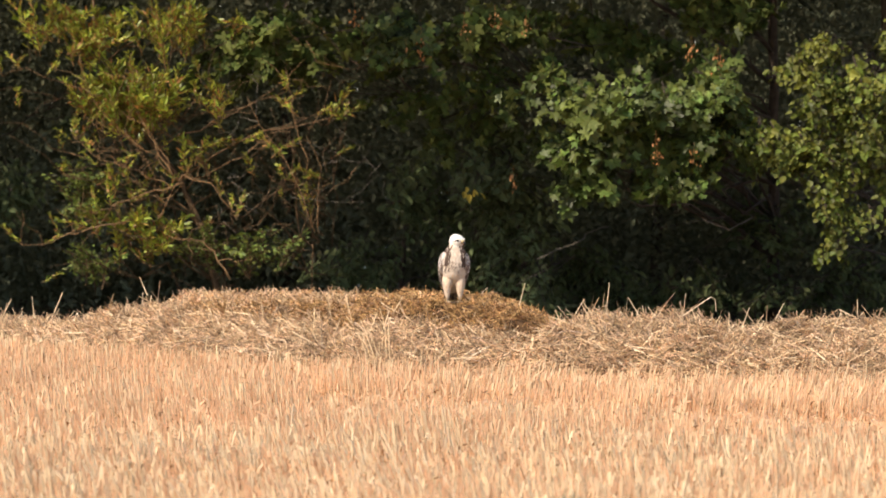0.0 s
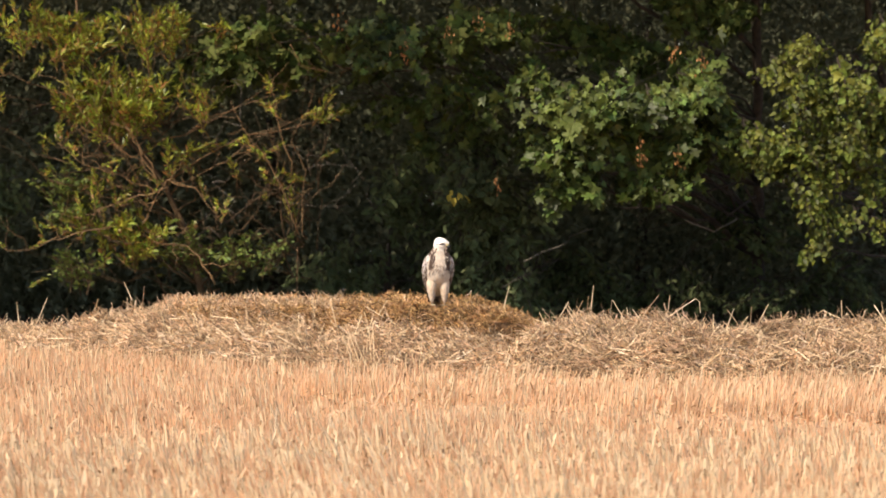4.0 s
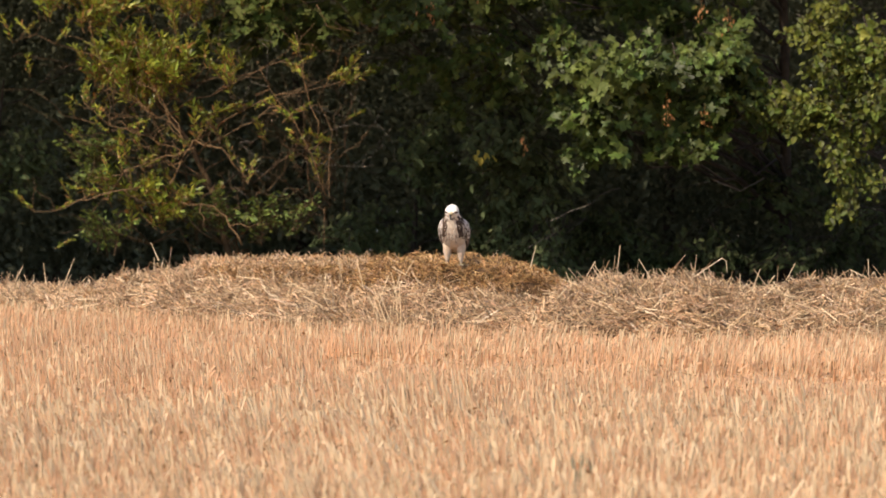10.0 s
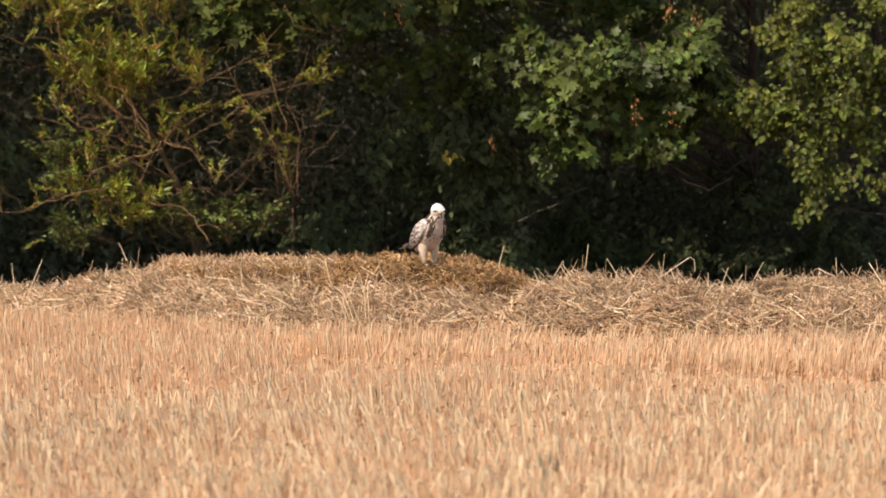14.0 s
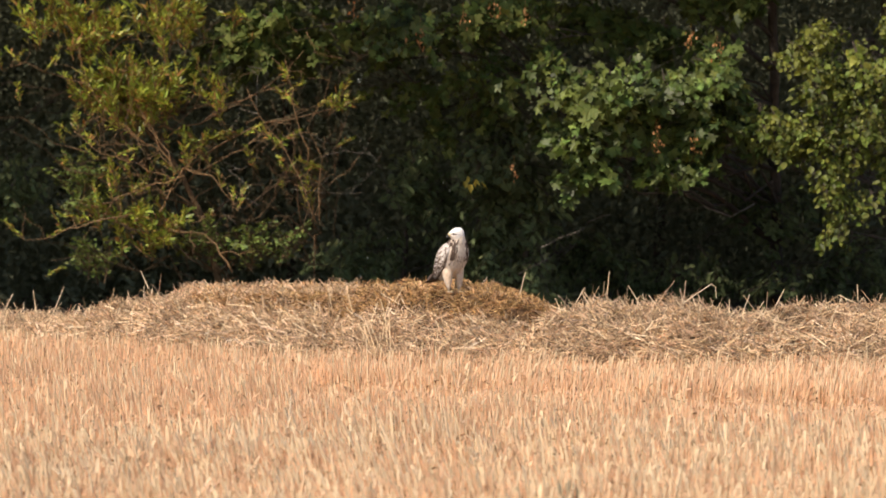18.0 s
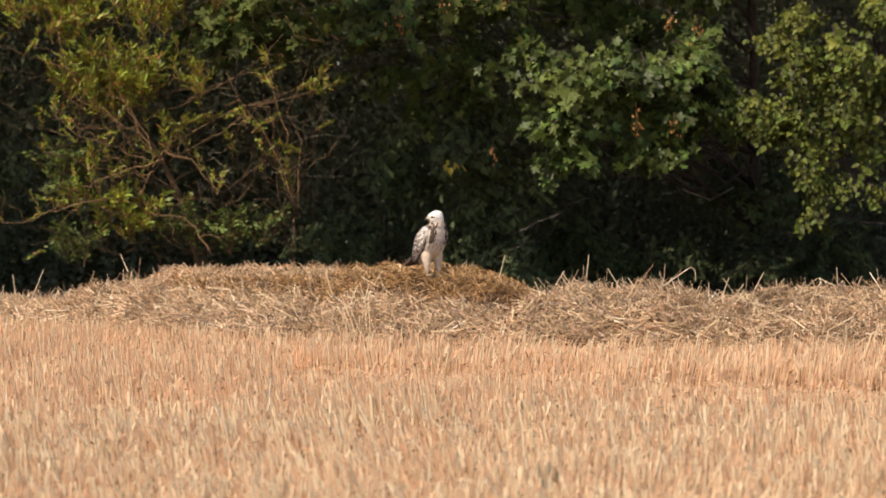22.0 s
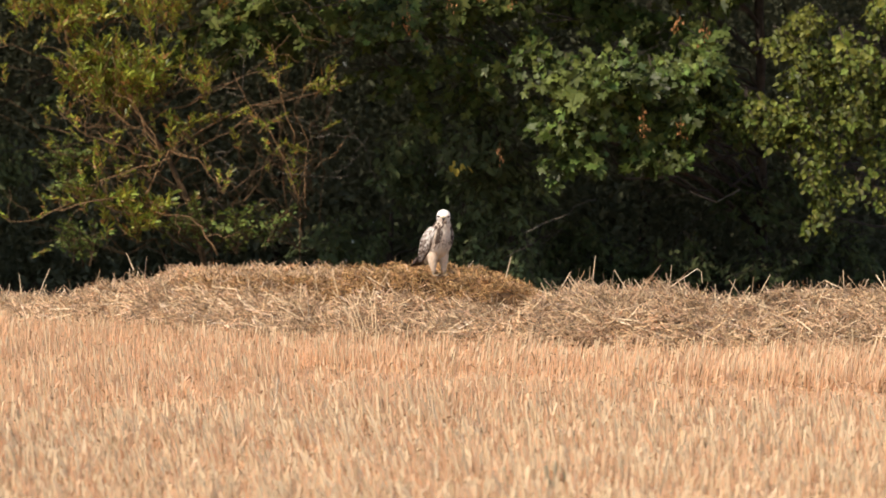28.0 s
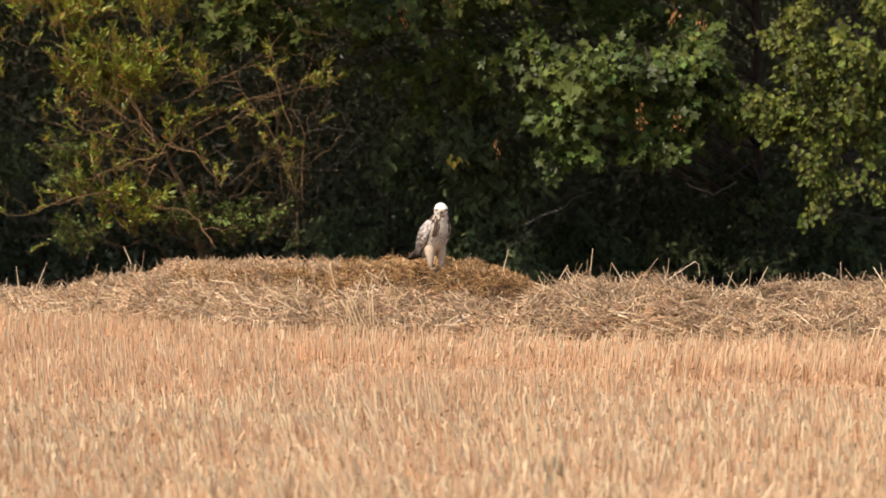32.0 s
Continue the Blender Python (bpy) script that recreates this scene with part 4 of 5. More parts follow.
    # alder
    tree("alder_tree", "bright yellow-green alder tree with rounded leaves at the wood's edge", (4.5, 52.8, 0),
         (((4.5, 52.8, -0.05), 0.05), ((4.4, 52.6, 1.2), 0.045), ((3.9, 51.8, 2.6), 0.035), ((3.8, 51.2, 4.5), 0.02)),
         ((3.28, 49.9, 2.42, 0.20, 0.3, 0.20, 10, rd), (3.08, 49.9, 2.20, 0.24, 0.3, 0.18, 12, rd), (3.32, 49.9, 2.02, 0.32, 0.35, 0.24, 22, rd), (3.66, 49.9, 2.10, 0.28, 0.35, 0.22, 16, rd), (3.95, 50.1, 2.50, 0.26, 0.35, 0.28, 13, rd),
          (2.76, 49.9, 1.64, 0.28, 0.3, 0.18, 14, rd), (3.12, 49.9, 1.58, 0.38, 0.35, 0.22, 24, rd), (3.60, 49.9, 1.62, 0.38, 0.35, 0.24, 22, rd), (3.98, 49.9, 1.90, 0.26, 0.3, 0.30, 15, rd), (2.82, 49.9, 1.40, 0.20, 0.2, 0.10, 6, rd),
          (3.32, 49.8, 1.30, 0.28, 0.25, 0.13, 10, rd), (3.20, 49.8, 1.06, 0.26, 0.2, 0.10, 8, rd), (3.46, 49.8, 0.96, 0.26, 0.2, 0.14, 8, rd), (3.32, 49.8, 0.72, 0.16, 0.2, 0.09, 4, rd), (3.88, 49.8, 0.88, 0.20, 0.2, 0.20, 6, rd), (3.78, 49.9, 1.28, 0.28, 0.3, 0.18, 9, rd),
          (3.7, 50.4, 3.6, 1.0, 0.8, 0.6, 34, rd), (4.6, 50.4, 2.2, 0.5, 0.8, 1.2, 30, rd)),
         BARK, 35, singles=280, single_from=(0, 1, 2, 6, 11, 12, 13), loose=0.45)
    # shaded shrubs under the boughs
    bush = tree("elder_bush", "dark green elder bush in the shade", (-0.5, 52.8, 0), (((-0.5, 52.8, -0.05), 0.03), ((-0.45, 52.7, 0.6), 0.022), ((-0.35, 52.6, 1.3), 0.01)),
         ((-0.55, 51.9, 0.50, 0.62, 0.4, 0.42, 24, el), (-0.15, 52.1, 1.10, 0.62, 0.4, 0.47, 26, el), (0.15, 51.9, 0.45, 0.42, 0.4, 0.40, 15, el)), BARK, 36)
    for x, z, size in ((-0.28, 0.45, 0.034), (-0.34, 0.28, 0.026), (0.46, 1.05, 0.030), (0.40, 1.12, 0.022), (-0.1, 0.62, 0.02)):
        verts, faces = leaf_form("oval", 0.4)
        piece("pale_leaf", mesh_of("pale_leaf", verts, faces, [GLINT_LEAF]), bush, Matrix.Translation((x, -1.5, z)) @ pose(0, 0, 0, 20, 60, 250) @ Matrix.Scale(size, 4), "turned pale leaf")
    shrub = tree("elder_bush", "dark elder bush with a few yellow leaves in the shade", (0.7, 51.2, 0), (((0.7, 51.2, -0.05), 0.03), ((0.62, 51.1, 0.6), 0.022), ((0.5, 51.0, 1.4), 0.01)),
         ((0.45, 50.9, 1.20, 0.50, 0.4, 0.45, 34, el), (0.65, 50.9, 0.45, 0.40, 0.4, 0.40, 22, el), (0.25, 51.2, 1.6, 0.5, 0.4, 0.3, 12, el), (0.50, 51.4, 0.95, 0.5, 0.4, 0.5, 22, el), (1.1, 52.2, 0.55, 0.5, 0.4, 0.35, 22, el)), BARK, 37)
    tree("bramble_bush", "low dark bramble bush in deep shade", (2.1, 52.3, 0), (((2.1, 52.3, -0.05), 0.014), ((2.1, 52.2, 0.3), 0.009), ((2.2, 52.2, 0.5), 0.005)),
         ((1.45, 51.9, 0.25, 0.60, 0.4, 0.25, 14, el), (2.30, 52.0, 0.25, 0.70, 0.4, 0.25, 14, el), (3.3, 52.0, 0.25, 0.70, 0.4, 0.25, 16, el), (2.75, 52.6, 0.85, 0.55, 0.3, 0.55, 18, el), (3.75, 52.2, 0.45, 0.40, 0.3, 0.40, 14, el)), BARK, 38)
    tree("hazel_bush", "dim broad-leaved bush in shade beside the willow", (-4.4, 53.6, 0), (((-4.4, 53.6, -0.05), 0.022), ((-4.4, 53.5, 0.8), 0.016), ((-4.3, 53.4, 1.8), 0.01)),
         ((-3.98, 52.2, 1.05, 0.30, 0.3, 0.26, 14, el), (-4.6, 52.4, 1.3, 0.4, 0.5, 0.6, 20, el), (-3.3, 53.4, 2.1, 0.4, 0.4, 0.4, 8, el)), BARK, 39)
    # bare stems in the gloom
    rng = random.Random(40)
    for x, y, r, lean in ((-2.7, 56.8, 0.06, 0.02), (0.25, 56.4, 0.05, -0.03), (2.0, 56.6, 0.06, 0.03), (-1.6, 56.4, 0.06, -0.02), (4.4, 56.2, 0.06, 0.0), (-5.4, 56.6, 0.06, 0.02)):
        stem = tree("ash_tree", "slim shaded tree stem inside the wood", (x, y, 0), (((x, y, -0.05), r), ((x + lean * 2, y, 2.5), r * 0.85), ((x + lean * 5, y, 6.0), r * 0.5), ((x + lean * 6, y, 8.5), r * 0.2)),
             ((x + lean * 4, y, 5.2, 1.0, 1.0, 0.7, 18, el), (x + lean * 5, y, 7.0, 1.2, 1.2, 1.0, 22, el)), BARK, rng.randrange(999))
        tagged(stem, group="slim stems inside the wood")
    # bleached dead sticks reaching out of the shaded bush
    for (x0, z0), (x1, z1), r in (((0.75, 0.70), (1.14, 0.87), 0.0042), ((0.56, 0.47), (0.84, 0.61), 0.0020), ((2.18, 1.06), (2.42, 0.96), 0.006)):
        s = Shape()
        tip, root = Vector((x0 - 0.7, -1.25, z0 - LIFT)), Vector((x1 - 0.7, -1.05, z1 - LIFT))
        line = bend(tip, root, 5, 0.012, rng)
        s.tube(line, taper(r, r * 0.7, 6), 6)
        s.tube(bend(root, root + Vector((0.25, 0.9, 0.1)), 3, 0.02, rng), taper(r * 0.7, r * 1.4, 4), 5)
        piece("dead_branch", s.mesh("dead_branch", [DEAD], True), shrub, None, "bleached dead branch")
    for k in range(9):
        m = Matrix.Translation((0.17 - 0.7 + rng.gauss(0, 0.05), -0.95 + rng.gauss(0, 0.05), 1.12 + rng.gauss(0, 0.05))) @ pose(0, 0, 0, rng.gauss(0, 25), rng.uniform(20, 70), rng.uniform(180, 360)) @ Matrix.Scale(rng.uniform(0.06, 0.09), 4)
        verts, faces = leaf_form("oval", 0.3)
        piece("yellow_leaf", mesh_of("yellow_leaf", verts, faces, [YELLOW_LEAF]), shrub, m, "withered yellow leaf")


def build_woods():
    """The wood behind: masses of leaves too deep in shade to tell apart."""
    rng = np.random.default_rng(17)
    v0 = np.array([(0, 0, 0), (0.45, 0.24, 0.06), (1, 0, -0.1), (0.45, -0.24, 0.06)])
    faces0 = [(0, 1, 2), (0, 2, 3)]

    def mass(name, count, low, high, size, label, hollow=-0.9):
        p = rng.uniform(low, high, (count, 3))
        lump = np.array([noise.noise((a * 0.7, b * 0.7, c * 0.7)) for a, b, c in p])
        p = p[lump > hollow]
        n = len(p)
        d = rng.normal(size=(n, 3)) + (0, -0.3, -0.3)
        d /= np.linalg.norm(d, axis=1)[:, None]
        up = rng.normal(size=(n, 3)) * 0.6 + (0, -0.4, 0.6)
        y = np.cross(up, d)
        y /= np.linalg.norm(y, axis=1)[:, None]
        z = np.cross(d, y)
        k = (size * rng.uniform(0.6, 1.3, n))[:, None, None]
        v = p[:, None] + k * (v0[None, :, 0:1] * d[:, None] + v0[None, :, 1:2] * y[:, None] + v0[None, :, 2:3] * z[:, None])
        m = len(v0)
        f = [tuple(i + m * j for i in face) for j in range(n) for face in faces0]
        tagged(new(name, mesh_of(name, v.reshape(-1, 3).tolist(), f, [WOODS_LEAF])), label, "woods", kind="stuff")

    mass("woodland_thicket", 240000, (-7, 54.5, 0.0), (7, 57.5, 4.0), 0.055, "deep dark woodland foliage")
    mass("woodland_depth", 90000, (-9, 57.5, 0.0), (9, 66, 6.0), 0.26, "deep dark woodland foliage")
    # an unseen roof of leaves, added to block sky light from the wood
    mass("woodland_canopy", 22000, (-9, 51.8, 3.6), (9, 64, 9.5), 0.24, "unseen leaf canopy added to darken the wood")
    # added above the view to keep sun off the deeper leaves
    mass("woodland_bough", 58000, (-10.0, 49.7, 3.1), (5.4, 53.2, 5.2), 0.13, "unseen leaves added overhead to shade the wood's edge", -0.35)
    mass("woodland_fringe", 16000, (-7, 52.4, 0.0), (7, 54.8, 3.6), 0.11, "dim leaves inside the wood's edge", -0.02)


build_trees()
build_woods()


# ---- the bird ----
WHITE = material("white_plumage", (0.74, 0.69, 0.60), (0.86, 0.82, 0.74), 60, 0.85, bump=0.3, fine=160)
CREAM = material("cream_plumage", (0.54, 0.45, 0.35), (0.70, 0.61, 0.49), 50, 0.85, bump=0.3, fine=160)
BUFF = material("buff_plumage", (0.56, 0.43, 0.30), (0.72, 0.58, 0.43), 40, 0.85, bump=0.3, fine=160)
BROWN = material("brown_plumage", (0.058, 0.038, 0.029), (0.110, 0.075, 0.055), 40, 0.8, spread=0.2, bump=0.2, fine=160)
GREY_BROWN = material("grey_brown_plumage", (0.20, 0.155, 0.12), (0.36, 0.30, 0.25), 40, 0.8, bump=0.2, fine=160)
PALE_EDGE = material("pale_feather_edge", (0.52, 0.48, 0.43), (0.70, 0.66, 0.60), 40, 0.85, spread=0.15)
HORN = material("dark_horn", (0.02, 0.02, 0.022), (0.05, 0.05, 0.05), 40, 0.35)
CERE = material("yellow_skin", (0.40, 0.33, 0.17), (0.52, 0.43, 0.24), 60, 0.5)
SHANK = material("pale_scaly_skin", (0.40, 0.32, 0.20), (0.54, 0.44, 0.28), 60, 0.6)
EYE_MAT = material("dark_eye", (0.02, 0.012, 0.008), (0.03, 0.018, 0.01), 40, 0.1, gloss=0.6)


def loft(rings, sides=20, power=2.2):
    """A closed skin over oval rings (x, y, z, rx, ry)."""
    verts, faces = [], []
    for x, y, z, rx, ry in rings:
        for k in range(sides):
            a = 2 * math.pi * k / sides
            c, s = math.cos(a), math.sin(a)
            verts.append((x + rx * math.copysign(abs(c) ** (2 / power), c), y + ry * math.copysign(abs(s) ** (2 / power), s), z))
    for i in range(len(rings) - 1):
        for k in range(sides):
            j = (k + 1) % sides
            faces.append((i * sides + k, i * sides + j, (i + 1) * sides + j, (i + 1) * sides + k))
    faces += [tuple(range(sides))[::-1], tuple((len(rings) - 1) * sides + k for k in range(sides))]
    return verts, faces


def smooth_rings(rings, steps=4):
    out = []
    for i in range(len(rings) - 1):
        p0, p1, p2, p3 = rings[max(i - 1, 0)], rings[i], rings[i + 1], rings[min(i + 2, len(rings) - 1)]
        for k in range(steps):
            t = k / steps
            out.append(tuple(0.5 * (2 * b + (c - a) * t + (2 * a - 5 * b + 4 * c - d) * t * t + (3 * b - a - 3 * c + d) * t ** 3) for a, b, c, d in zip(p0, p1, p2, p3)))
    return out + [rings[-1]]


def blade(shape, base, tip, width, normal, slot, thick=0.0015):
    """One feather: a pointed plate with a raised shaft."""
    base, tip, normal = Vector(base), Vector(tip), Vector(normal).normalized()
    d = tip - base
    side = d.cross(normal).normalized()
    top = []
    for s, w in ((0.0, 0.35), (0.3, 0.9), (0.7, 1.0), (0.92, 0.7)):
        c = base + d * s
        top += [c + side * w * width / 2, c + normal * thick * 2, c - side * w * width / 2]
    verts = top + [tip]
    faces = []
    for i in range(3):
        for k in range(2):
            faces.append((i * 3 + k, i * 3 + k + 1, i * 3 + 4 + k, i * 3 + 3 + k))
    faces += [(9, 10, 12), (10, 11, 12)]
    shape.add(verts, faces, slot)


def on_ring(rings, z, a):
    """A point of a lofted skin at that height and angle, and the way out of it."""
    rings = sorted(rings, key=lambda k: k[2])
    z = min(max(z, rings[0][2]), rings[-1][2])
    for lo, hi in zip(rings, rings[1:]):
        if lo[2] <= z <= hi[2]:
            break
    q = (z - lo[2]) / max(1e-6, hi[2] - lo[2])
    x, y, _, rx, ry = (l + (h - l) * q for l, h in zip(lo, hi))
    return Vector((x + rx * math.cos(a), y + ry * math.sin(a), z)), Vector((math.cos(a) * ry, math.sin(a) * rx, 0)).normalized()


def scale_feather(shape, rings, z, a, size, width, slot, lift=0.004, back=0.0):
    """A feather that lies down a lofted skin."""
    p, out = on_ring(rings, z, a)
    q, _ = on_ring(rings, z - size, a)
    blade(shape, p - out * 0.002, q + out * lift + Vector((0, back, 0)), width, out, slot, 0.002)


HIP = Vector((0, 0.015, 0.172))
NECK = Vector((0, -0.008, 0.397))


def build_bird():
    rng = random.Random(51)
    bird = tagged(empty("buzzard", 0, 40.8, 0.558), "pale buzzard with white head and brown-streaked breast on the straw", "bird")
    # torso, about the hips
    rings = smooth_rings([(0, 0.112, -0.105, 0.016, 0.022), (0, 0.074, -0.066, 0.052, 0.050), (0, 0.024, -0.01, 0.076, 0.068), (0, 0.004, 0.045, 0.083, 0.076), (0, -0.006, 0.10, 0.087, 0.077),
                          (0, -0.012, 0.155, 0.083, 0.070), (0, -0.016, 0.20, 0.066, 0.057), (0, -0.020, 0.235, 0.049, 0.048), (0, -0.022, 0.26, 0.040, 0.042), (0, -0.024, 0.272, 0.018, 0.02)])
    v, f = loft(rings)
    s = Shape()
    s.add(v, f, 0)
    for row in range(16):
        z = 0.245 - 0.0185 * row
        for k in range(17):
            a = (k - 8 + 0.5 * (row % 2)) / 8 * 2.0 + rng.gauss(0, 0.04)
            p, out = on_ring(rings, z + rng.uniform(-0.006, 0.006), a - math.pi / 2)
            scale_feather(s, rings, p.z, a - math.pi / 2, rng.uniform(0.026, 0.040), 0.019, 1 if z < 0.06 and rng.random() < 0.6 else 0, 0.002)
    # brown streaks: two bands down the breast, a few on the belly, close ones round the neck
    for k in range(340):
        kind = k % 10
        if kind < 6:
            z, a, size, wide = rng.uniform(0.130, 0.220), rng.choice((-1, 1)) * rng.gauss(0.74, 0.11), rng.uniform(0.024, 0.052), 0.0105
        elif kind < 8:
            z, a, size, wide = rng.uniform(0.060, 0.135), rng.uniform(-1.2, 1.2), rng.uniform(0.012, 0.024), 0.0058
        else:
            z, a, size, wide = rng.uniform(0.200, 0.250), rng.choice((-1, 1)) * rng.uniform(0.55, 2.6), rng.uniform(0.022, 0.038), 0.011
        scale_feather(s, rings, z, a - math.pi / 2, size, wide, 3 if 6 <= kind < 8 else 2, 0.008)
    for k in range(26):
        z, a = rng.uniform(0.10, 0.215), rng.choice((-1, 1)) * rng.gauss(0.60, 0.22)
        scale_feather(s, rings, z, a - math.pi / 2, rng.uniform(0.02, 0.04), 0.0042, 0, 0.011)
    torso = piece("torso", s.mesh("torso", [CREAM, BUFF, BROWN, GREY_BROWN], True), bird, Matrix.Translation(HIP), "white breast with two brown streaked bands")
    for side in (-1, 1):
        s = Shape()
        rings = smooth_rings([(side * 0.030, 0.150, -0.105, 0.004, 0.012), (side * 0.050, 0.112, -0.070, 0.012, 0.030), (side * 0.070, 0.066, -0.02, 0.018, 0.048), (side * 0.082, 0.035, 0.05, 0.022, 0.058),
                              (side * 0.084, 0.018, 0.11, 0.024, 0.056), (side * 0.074, 0.002, 0.165, 0.022, 0.042), (side * 0.056, -0.008, 0.205, 0.010, 0.020)], 3)
        v, f = loft(rings, 14)
        s.add(v, f, 2)
        # rows of pale-edged feathers over the wing
        for row in range(23):
            z = 0.195 - 0.0122 * row
            q = row / 22
            for k in range(17):
                a = (k - 8 + 0.5 * (row % 2)) / 8 * 1.45 + rng.gauss(0, 0.05)
                a, h = (a if side > 0 else math.pi - a), z + rng.uniform(-0.005, 0.005)
                pale = rng.random() < 1.05 - 1.10 * q
                scale_feather(s, rings, h, a, 0.023 + 0.014 * q, 0.0115 + 0.006 * q, (0 if rng.random() < 0.72 else 2) if pale else rng.choice((1, 1, 2)), 0.004, 0.006)
                if rng.random() < 0.14 + 0.85 * q:
                    scale_feather(s, rings, h - 0.002, a, 0.013 + 0.014 * q, 0.0042 + 0.009 * q, rng.choice((1, 2, 2) if q < 0.5 else (1, 1, 2)), 0.006, 0.004)
        for k in range(8):
            q = k / 7
            blade(s, (side * 0.066, 0.070 + 0.012 * k, -0.02 - 0.008 * k), (side * (0.036 - 0.022 * q), 0.180 + 0.100 * q, -0.095 - 0.055 * q), 0.032, (side, 0.3, 0.2), 1)
        piece("wing", s.mesh("wing", [PALE_EDGE, BROWN, GREY_BROWN], True), torso, None, "folded brown wing with white-edged feathers")
    for k in range(9):
        s = Shape()
        a = (k - 4) / 4
        blade(s, (0.012 * a, 0.075, -0.050), (0.040 * a, 0.300 - 0.014 * abs(a), -0.178 + 0.008 * abs(a)), 0.032, (0.2 * a, 0.35, 1), int(k % 4 == 3))
        piece("tail_feather", s.mesh("tail_feather", [BROWN, GREY_BROWN], False), torso, None, "dark brown tail feather")
    legs = []
    for side in (-1, 1):
        rings = smooth_rings([(side * 0.044, 0.0, 0.022, 0.0075, 0.008), (side * 0.045, 0.0, 0.042, 0.011, 0.012), (side * 0.046, 0.002, 0.075, 0.021, 0.025), (side * 0.046, 0.008, 0.12, 0.031, 0.038), (side * 0.044, 0.014, 0.165, 0.038, 0.047), (side * 0.036, 0.02, 0.21, 0.034, 0.042), (side * 0.03, 0.024, 0.235, 0.016, 0.02)], 3)
        v, f = loft(rings, 14)
        s = Shape()
        s.add(v, f, 0)
        for row in range(5):
            z = 0.20 - 0.030 * row
            for k in range(9):
                scale_feather(s, rings, z + rng.uniform(-0.014, 0.014), 2 * math.pi * (k + 0.5 * (row % 2)) / 9 + rng.gauss(0, 0.1), rng.uniform(0.034, 0.050), 0.018, 1 if rng.random() < 0.3 else 0, 0.0)
        leg = piece("leg", s.mesh("leg", [BUFF, CREAM], True), bird, None, "buff feathered leg")
        legs.append(leg)
        s = Shape()
        s.tube([(side * 0.044, 0, 0.05), (side * 0.044, -0.002, 0.008)], [0.006, 0.006], 7)
        for a in (-35, 0, 35, 180):
            d = Vector((math.sin(radians(a)), -math.cos(radians(a)), 0))
            o = Vector((side * 0.044, -0.002, 0.008))
            s.tube([o, o + d * 0.02 + Vector((0, 0, 0.003)), o + d * 0.036 + Vector((0, 0, -0.003))], [0.0055, 0.005, 0.004], 6)
            s.tube([o + d * 0.036 + Vector((0, 0, -0.003)), o + d * 0.046 + Vector((0, 0, 0.0)), o + d * 0.053 + Vector((0, 0, -0.009))], [0.0034, 0.0026, 0.0006], 5, 1)
        piece("foot", s.mesh("foot", [SHANK, HORN], True), leg, None, "yellow foot with dark talons")
    # head, about the neck
    head = smooth_rings([(0, 0.004, -0.055, 0.026, 0.026), (0, 0.004, -0.030, 0.038, 0.038), (0, 0.002, -0.006, 0.040, 0.043), (0, -0.003, 0.016, 0.043, 0.049), (0, -0.010, 0.040, 0.049, 0.055), (0, -0.012, 0.060, 0.048, 0.055), (0, -0.008, 0.080, 0.040, 0.045), (0, -0.002, 0.094, 0.021, 0.028), (0, 0, 0.099, 0.005, 0.008)])
    v, f = loft(head, 20)
    s = Shape()
    s.add(v, f, 0)
    for row in range(6):
        z = 0.022 - 0.011 * row
        for k in range(19):
            a = 2 * math.pi * (k + 0.5 * (row % 2)) / 19 + rng.gauss(0, 0.06)
            front = -math.sin(a)
            dark = rng.random() < (0.10 + 0.03 * row if front > 0.8 else 0.22 + 0.17 * row)
            scale_feather(s, head, z, a, rng.uniform(0.018, 0.028), 0.0125, rng.choice((1, 1, 2)) if dark else 0, 0.004)
    skull = piece("head", s.mesh("head", [WHITE, BROWN, GREY_BROWN], True), bird, Matrix.Translation(NECK), "white feathered head")
    s = Shape()
    s.tube([(0, -0.050, 0.050), (0, -0.066, 0.050), (0, -0.079, 0.045)], [0.0155, 0.0140, 0.0115], 9, 0)
    s.tube([(0, -0.072, 0.045), (0, -0.083, 0.043), (0, -0.091, 0.035), (0, -0.091, 0.024)], [0.0108, 0.0092, 0.0058, 0.001], 9, 1)
    s.tube([(0, -0.052, 0.040), (0, -0.072, 0.037)], [0.010, 0.006], 7, 1)
    piece("beak", s.mesh("beak", [CERE, HORN], True), skull, None, "hooked beak, yellow at its base and dark at the tip")
    for side in (-1, 1):
        bm = bmesh.new()
        bmesh.ops.create_uvsphere(bm, u_segments=12, v_segments=8, radius=0.0100)
        me = bpy.data.meshes.new("eye")
        bm.to_mesh(me)
        bm.free()
        me.materials.append(EYE_MAT)
        me.polygons.foreach_set("use_smooth", [True] * len(me.polygons))
        piece("eye", me, skull, Matrix.Translation((side * 0.030, -0.050, 0.055)))
        s = Shape()
        s.tube([(side * 0.016, -0.064, 0.060), (side * 0.034, -0.050, 0.067), (side * 0.046, -0.026, 0.065)], [0.003, 0.006, 0.003], 7)
        piece("brow", s.mesh("brow", [WHITE], True), skull)
        s = Shape()
        s.tube([(side * 0.016, -0.064, 0.052), (side * 0.040, -0.040, 0.053), (side * 0.0475, -0.010, 0.048)], [0.004, 0.0065, 0.003], 7)
        piece("eye_stripe", s.mesh("eye_stripe", [BROWN], True), skull, None, "dusky stripe round the eye")
    return bird, torso, skull, legs


BIRD, TORSO, HEAD, LEGS = build_bird()


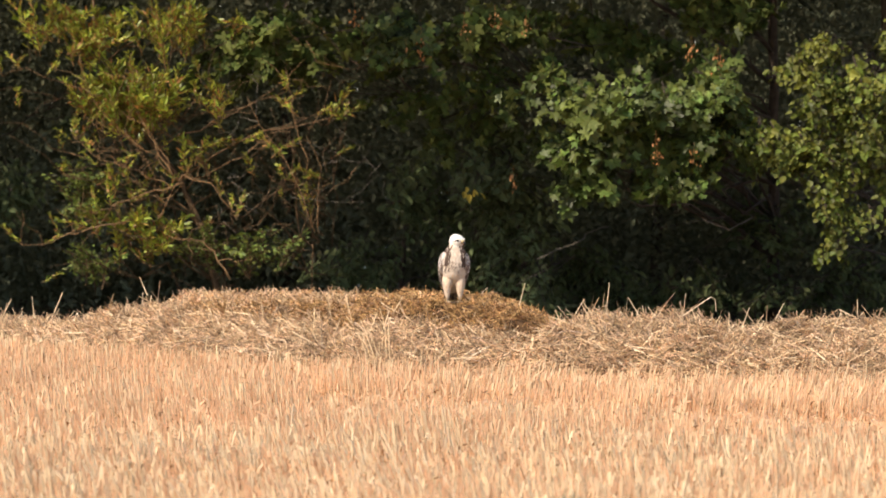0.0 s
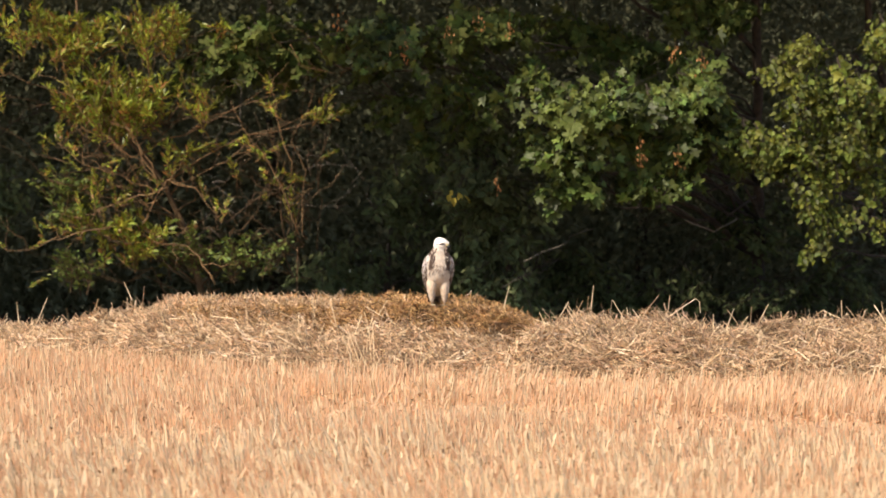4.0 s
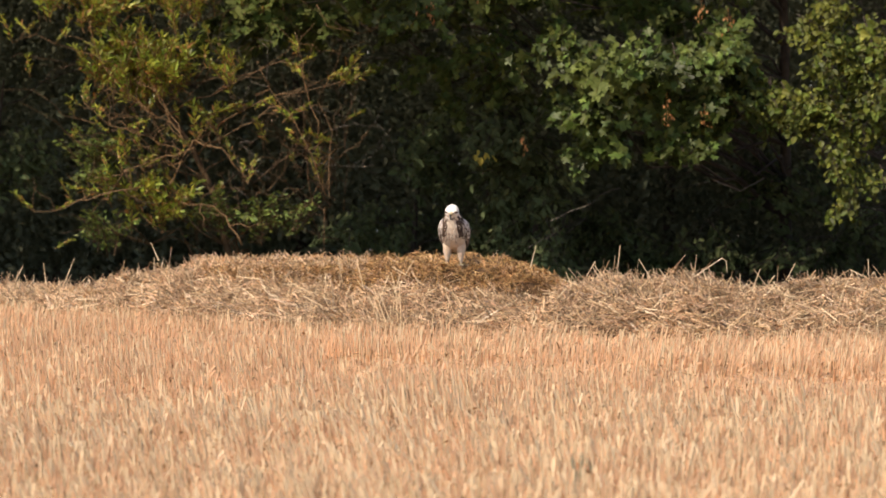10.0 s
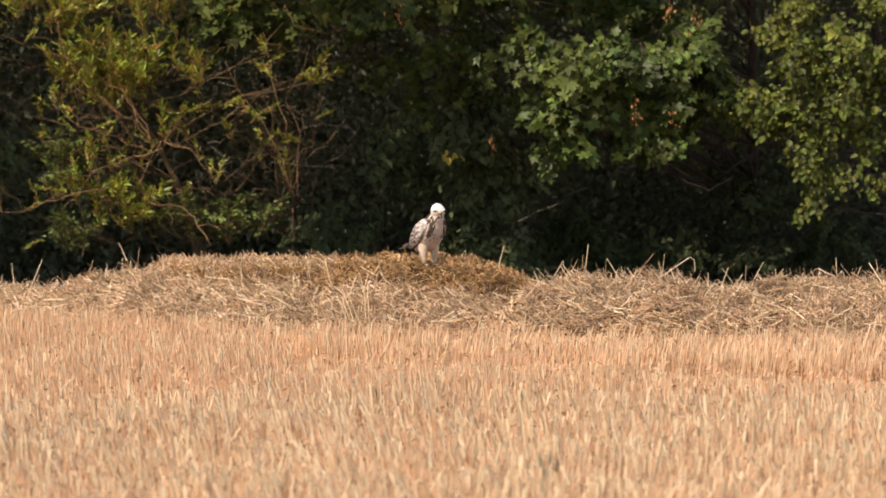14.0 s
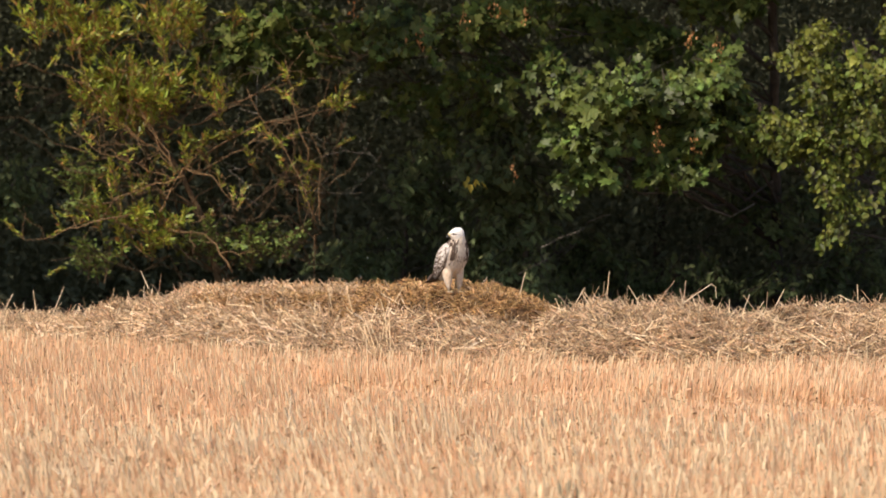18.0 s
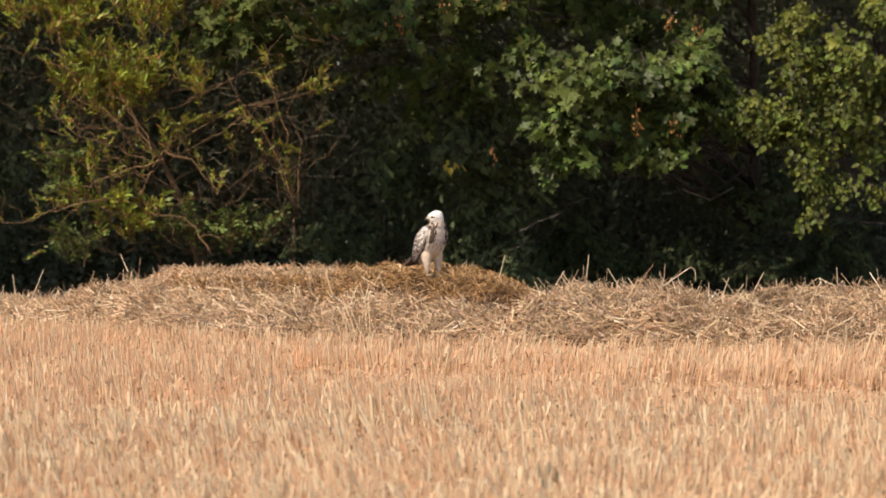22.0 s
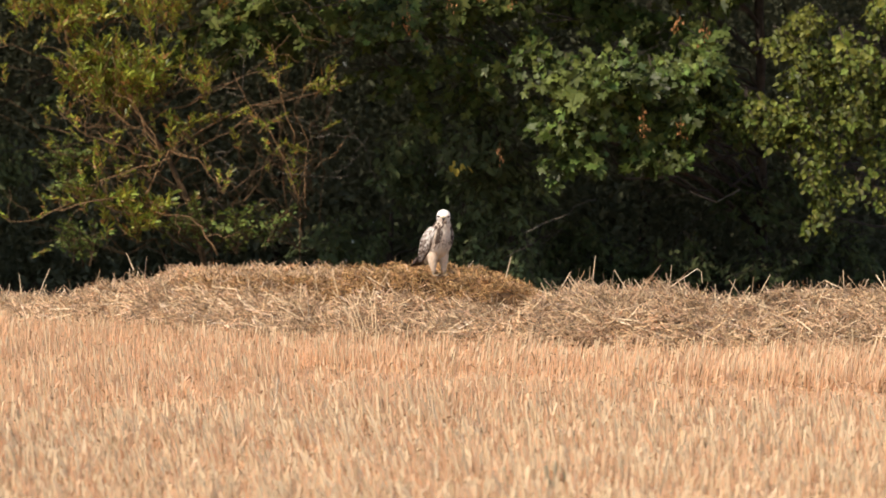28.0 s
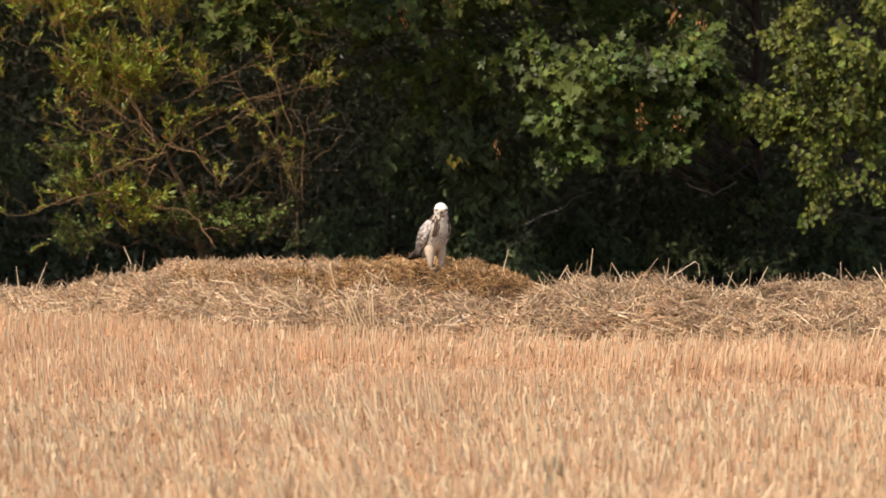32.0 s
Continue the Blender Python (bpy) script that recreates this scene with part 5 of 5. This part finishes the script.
# ---- weeds at the near side of the field ----
def build_weeds():
    for x, y, lean, leaves, seed in ((0.33, 24.9, -0.36, 1, 1), (0.50, 24.6, -0.02, 2, 2), (0.63, 24.9, -0.40, 1, 3)):
        rng = random.Random(seed)
        weed = tagged(empty("weed", x, y, 0), "small grey-green weed among the stubble", "weed", "weeds in the stubble")
        for k in range(leaves):
            s = Shape()
            size, tip = rng.uniform(0.19, 0.25), lean + rng.gauss(0, 0.12)
            blade(s, (0.012 * k - 0.01, -0.01 * k, -0.01), (tip * size, rng.gauss(0, 0.02), size), rng.uniform(0.018, 0.028), (rng.gauss(0, 0.3), -1, 0.3), 0)
            piece("leaf", s.mesh("leaf", [WEED]), weed)


build_weeds()


def motions():
    """The buzzard looks about, bends forward, turns and looks about again."""
    rows, torso, head = [], [], []
    # seconds, step to the side, body turn, bow, head turn (over the field), nod
    for t, x, turn, bow, gaze, nod in (
            (0.0, 0.0, 4, 0, 45, 2), (0.5, 0.0, 4, 0, 60, 4), (1.0, 0.0, 8, 0, 72, 4), (1.5, 0.0, 8, 0, 68, 4), (2.0, 0.0, 8, 0, 55, 4), (2.5, 0.0, 8, 0, 50, 4), (3.0, 0.0, 7, 0, 28, 5), (3.5, 0.0, 6, 0, 48, 4),
            (5.5, 0.005, 4, 0, 48, 4), (6.0, 0.005, 4, 0, 48, 4), (6.5, 0.005, 4, 0, 56, 4), (7.0, 0.0, 4, 0, 22, 12), (7.5, 0.0, 2, 4, -12, 10), (7.8, -0.015, -2, 16, -8, 12), (8.1, -0.055, -6, 28, 4, 14),
            (8.4, -0.07, -14, 32, -48, 4), (8.7, -0.06, -22, 31, -60, 4), (9.0, -0.055, -25, 30, -62, 4), (9.3, -0.065, -18, 28, -30, 8), (9.6, -0.08, -8, 25, -4, 12), (10.0, -0.075, -8, 22, -8, 10), (10.5, -0.055, 6, 15, 28, 8),
            (11.0, -0.066, 24, 9, 62, 2), (11.5, -0.068, 34, 10, 84, 0), (12.0, -0.058, 37, 10, 86, 0), (12.5, -0.045, 35, 9, 34, 12), (13.0, -0.035, 34, 11, 22, 10), (13.5, -0.03, 33, 10, 26, 8), (14.0, -0.025, 33, 11, 20, 8), (14.5, -0.02, 33, 10, 12, 6),
            (16.5, -0.004, 34, 4, 2, 4), (17.0, 0.0, 34, 0, -66, 0), (18.0, -0.002, 34, 0, -64, 0), (18.6, -0.004, 34, 0, -58, 0), (19.0, -0.006, 34, 0, -18, 6), (19.5, -0.006, 34, 0, -4, 6), (20.0, -0.006, 34, 0, 10, 4), (20.5, -0.006, 34, 0, 20, 4),
            (21.0, -0.006, 34, 0, 14, 4), (21.6, -0.006, 34, 0, 6, 4), (22.0, -0.006, 34, 0, -68, 0), (22.5, -0.006, 34, 0, -72, 0), (23.5, -0.008, 34, 0, -70, 0), (24.2, -0.008, 34, 0, -60, 0), (24.5, -0.008, 34, 0, 4, 6), (25.0, -0.008, 34, 0, 0, 4),
            (28.0, -0.01, 34, 0, 0, 4), (30.0, -0.01, 34, 0, 2, 5), (32.0, -0.01, 34, 0, 4, 6)):
        rows.append((t, pose(x, 40.8, BIRD_Z, 0, 0, turn)))
        turned, stoop = min(1.0, max(0.0, (turn - 4) / 30)), min(1.0, bow / 25)
        lean = 2.5 * (1 - turned) * (1 - stoop)
        bow += 14 * turned
        hip = HIP - Vector((0, 0, 0.022 * min(1.0, max(0.0, (bow - 6) / 20))))
        tilt = pose(0, 0, 0, bow, lean, 0)
        torso.append((t, Matrix.Translation(hip) @ tilt))
        twisted = ease((abs(gaze - turn) - 60) / 40)
        neck = hip + tilt @ (NECK - HIP) + Vector((0, 0, -0.003 + 0.009 * turned - 0.005 * stoop - 0.012 * twisted))
        head.append((t, Matrix.Translation(neck) @ pose(0, 0, 0, nod + 0.2 * bow, 0, gaze - turn)))
    walk(BIRD, rows)
    walk(TORSO, torso)
    walk(HEAD, head)
    for leg, side in zip(LEGS, (-1, 1)):
        walk(leg, [(t, pose(side * wide, 0, 0, 0, -side * math.degrees(math.asin(wide / 0.17)), 0)) for t, wide in
                   ((0.0, 0.0), (3.5, 0.0), (5.5, 0.0), (7.6, 0.0), (8.0, 0.034), (8.4, 0.036), (9.0, 0.030), (9.6, 0.016), (10.0, 0.006), (10.5, 0.008), (11.0, 0.004), (12.0, 0.0), (32.0, 0.0))])


BIRD_Z = 0.572
motions()
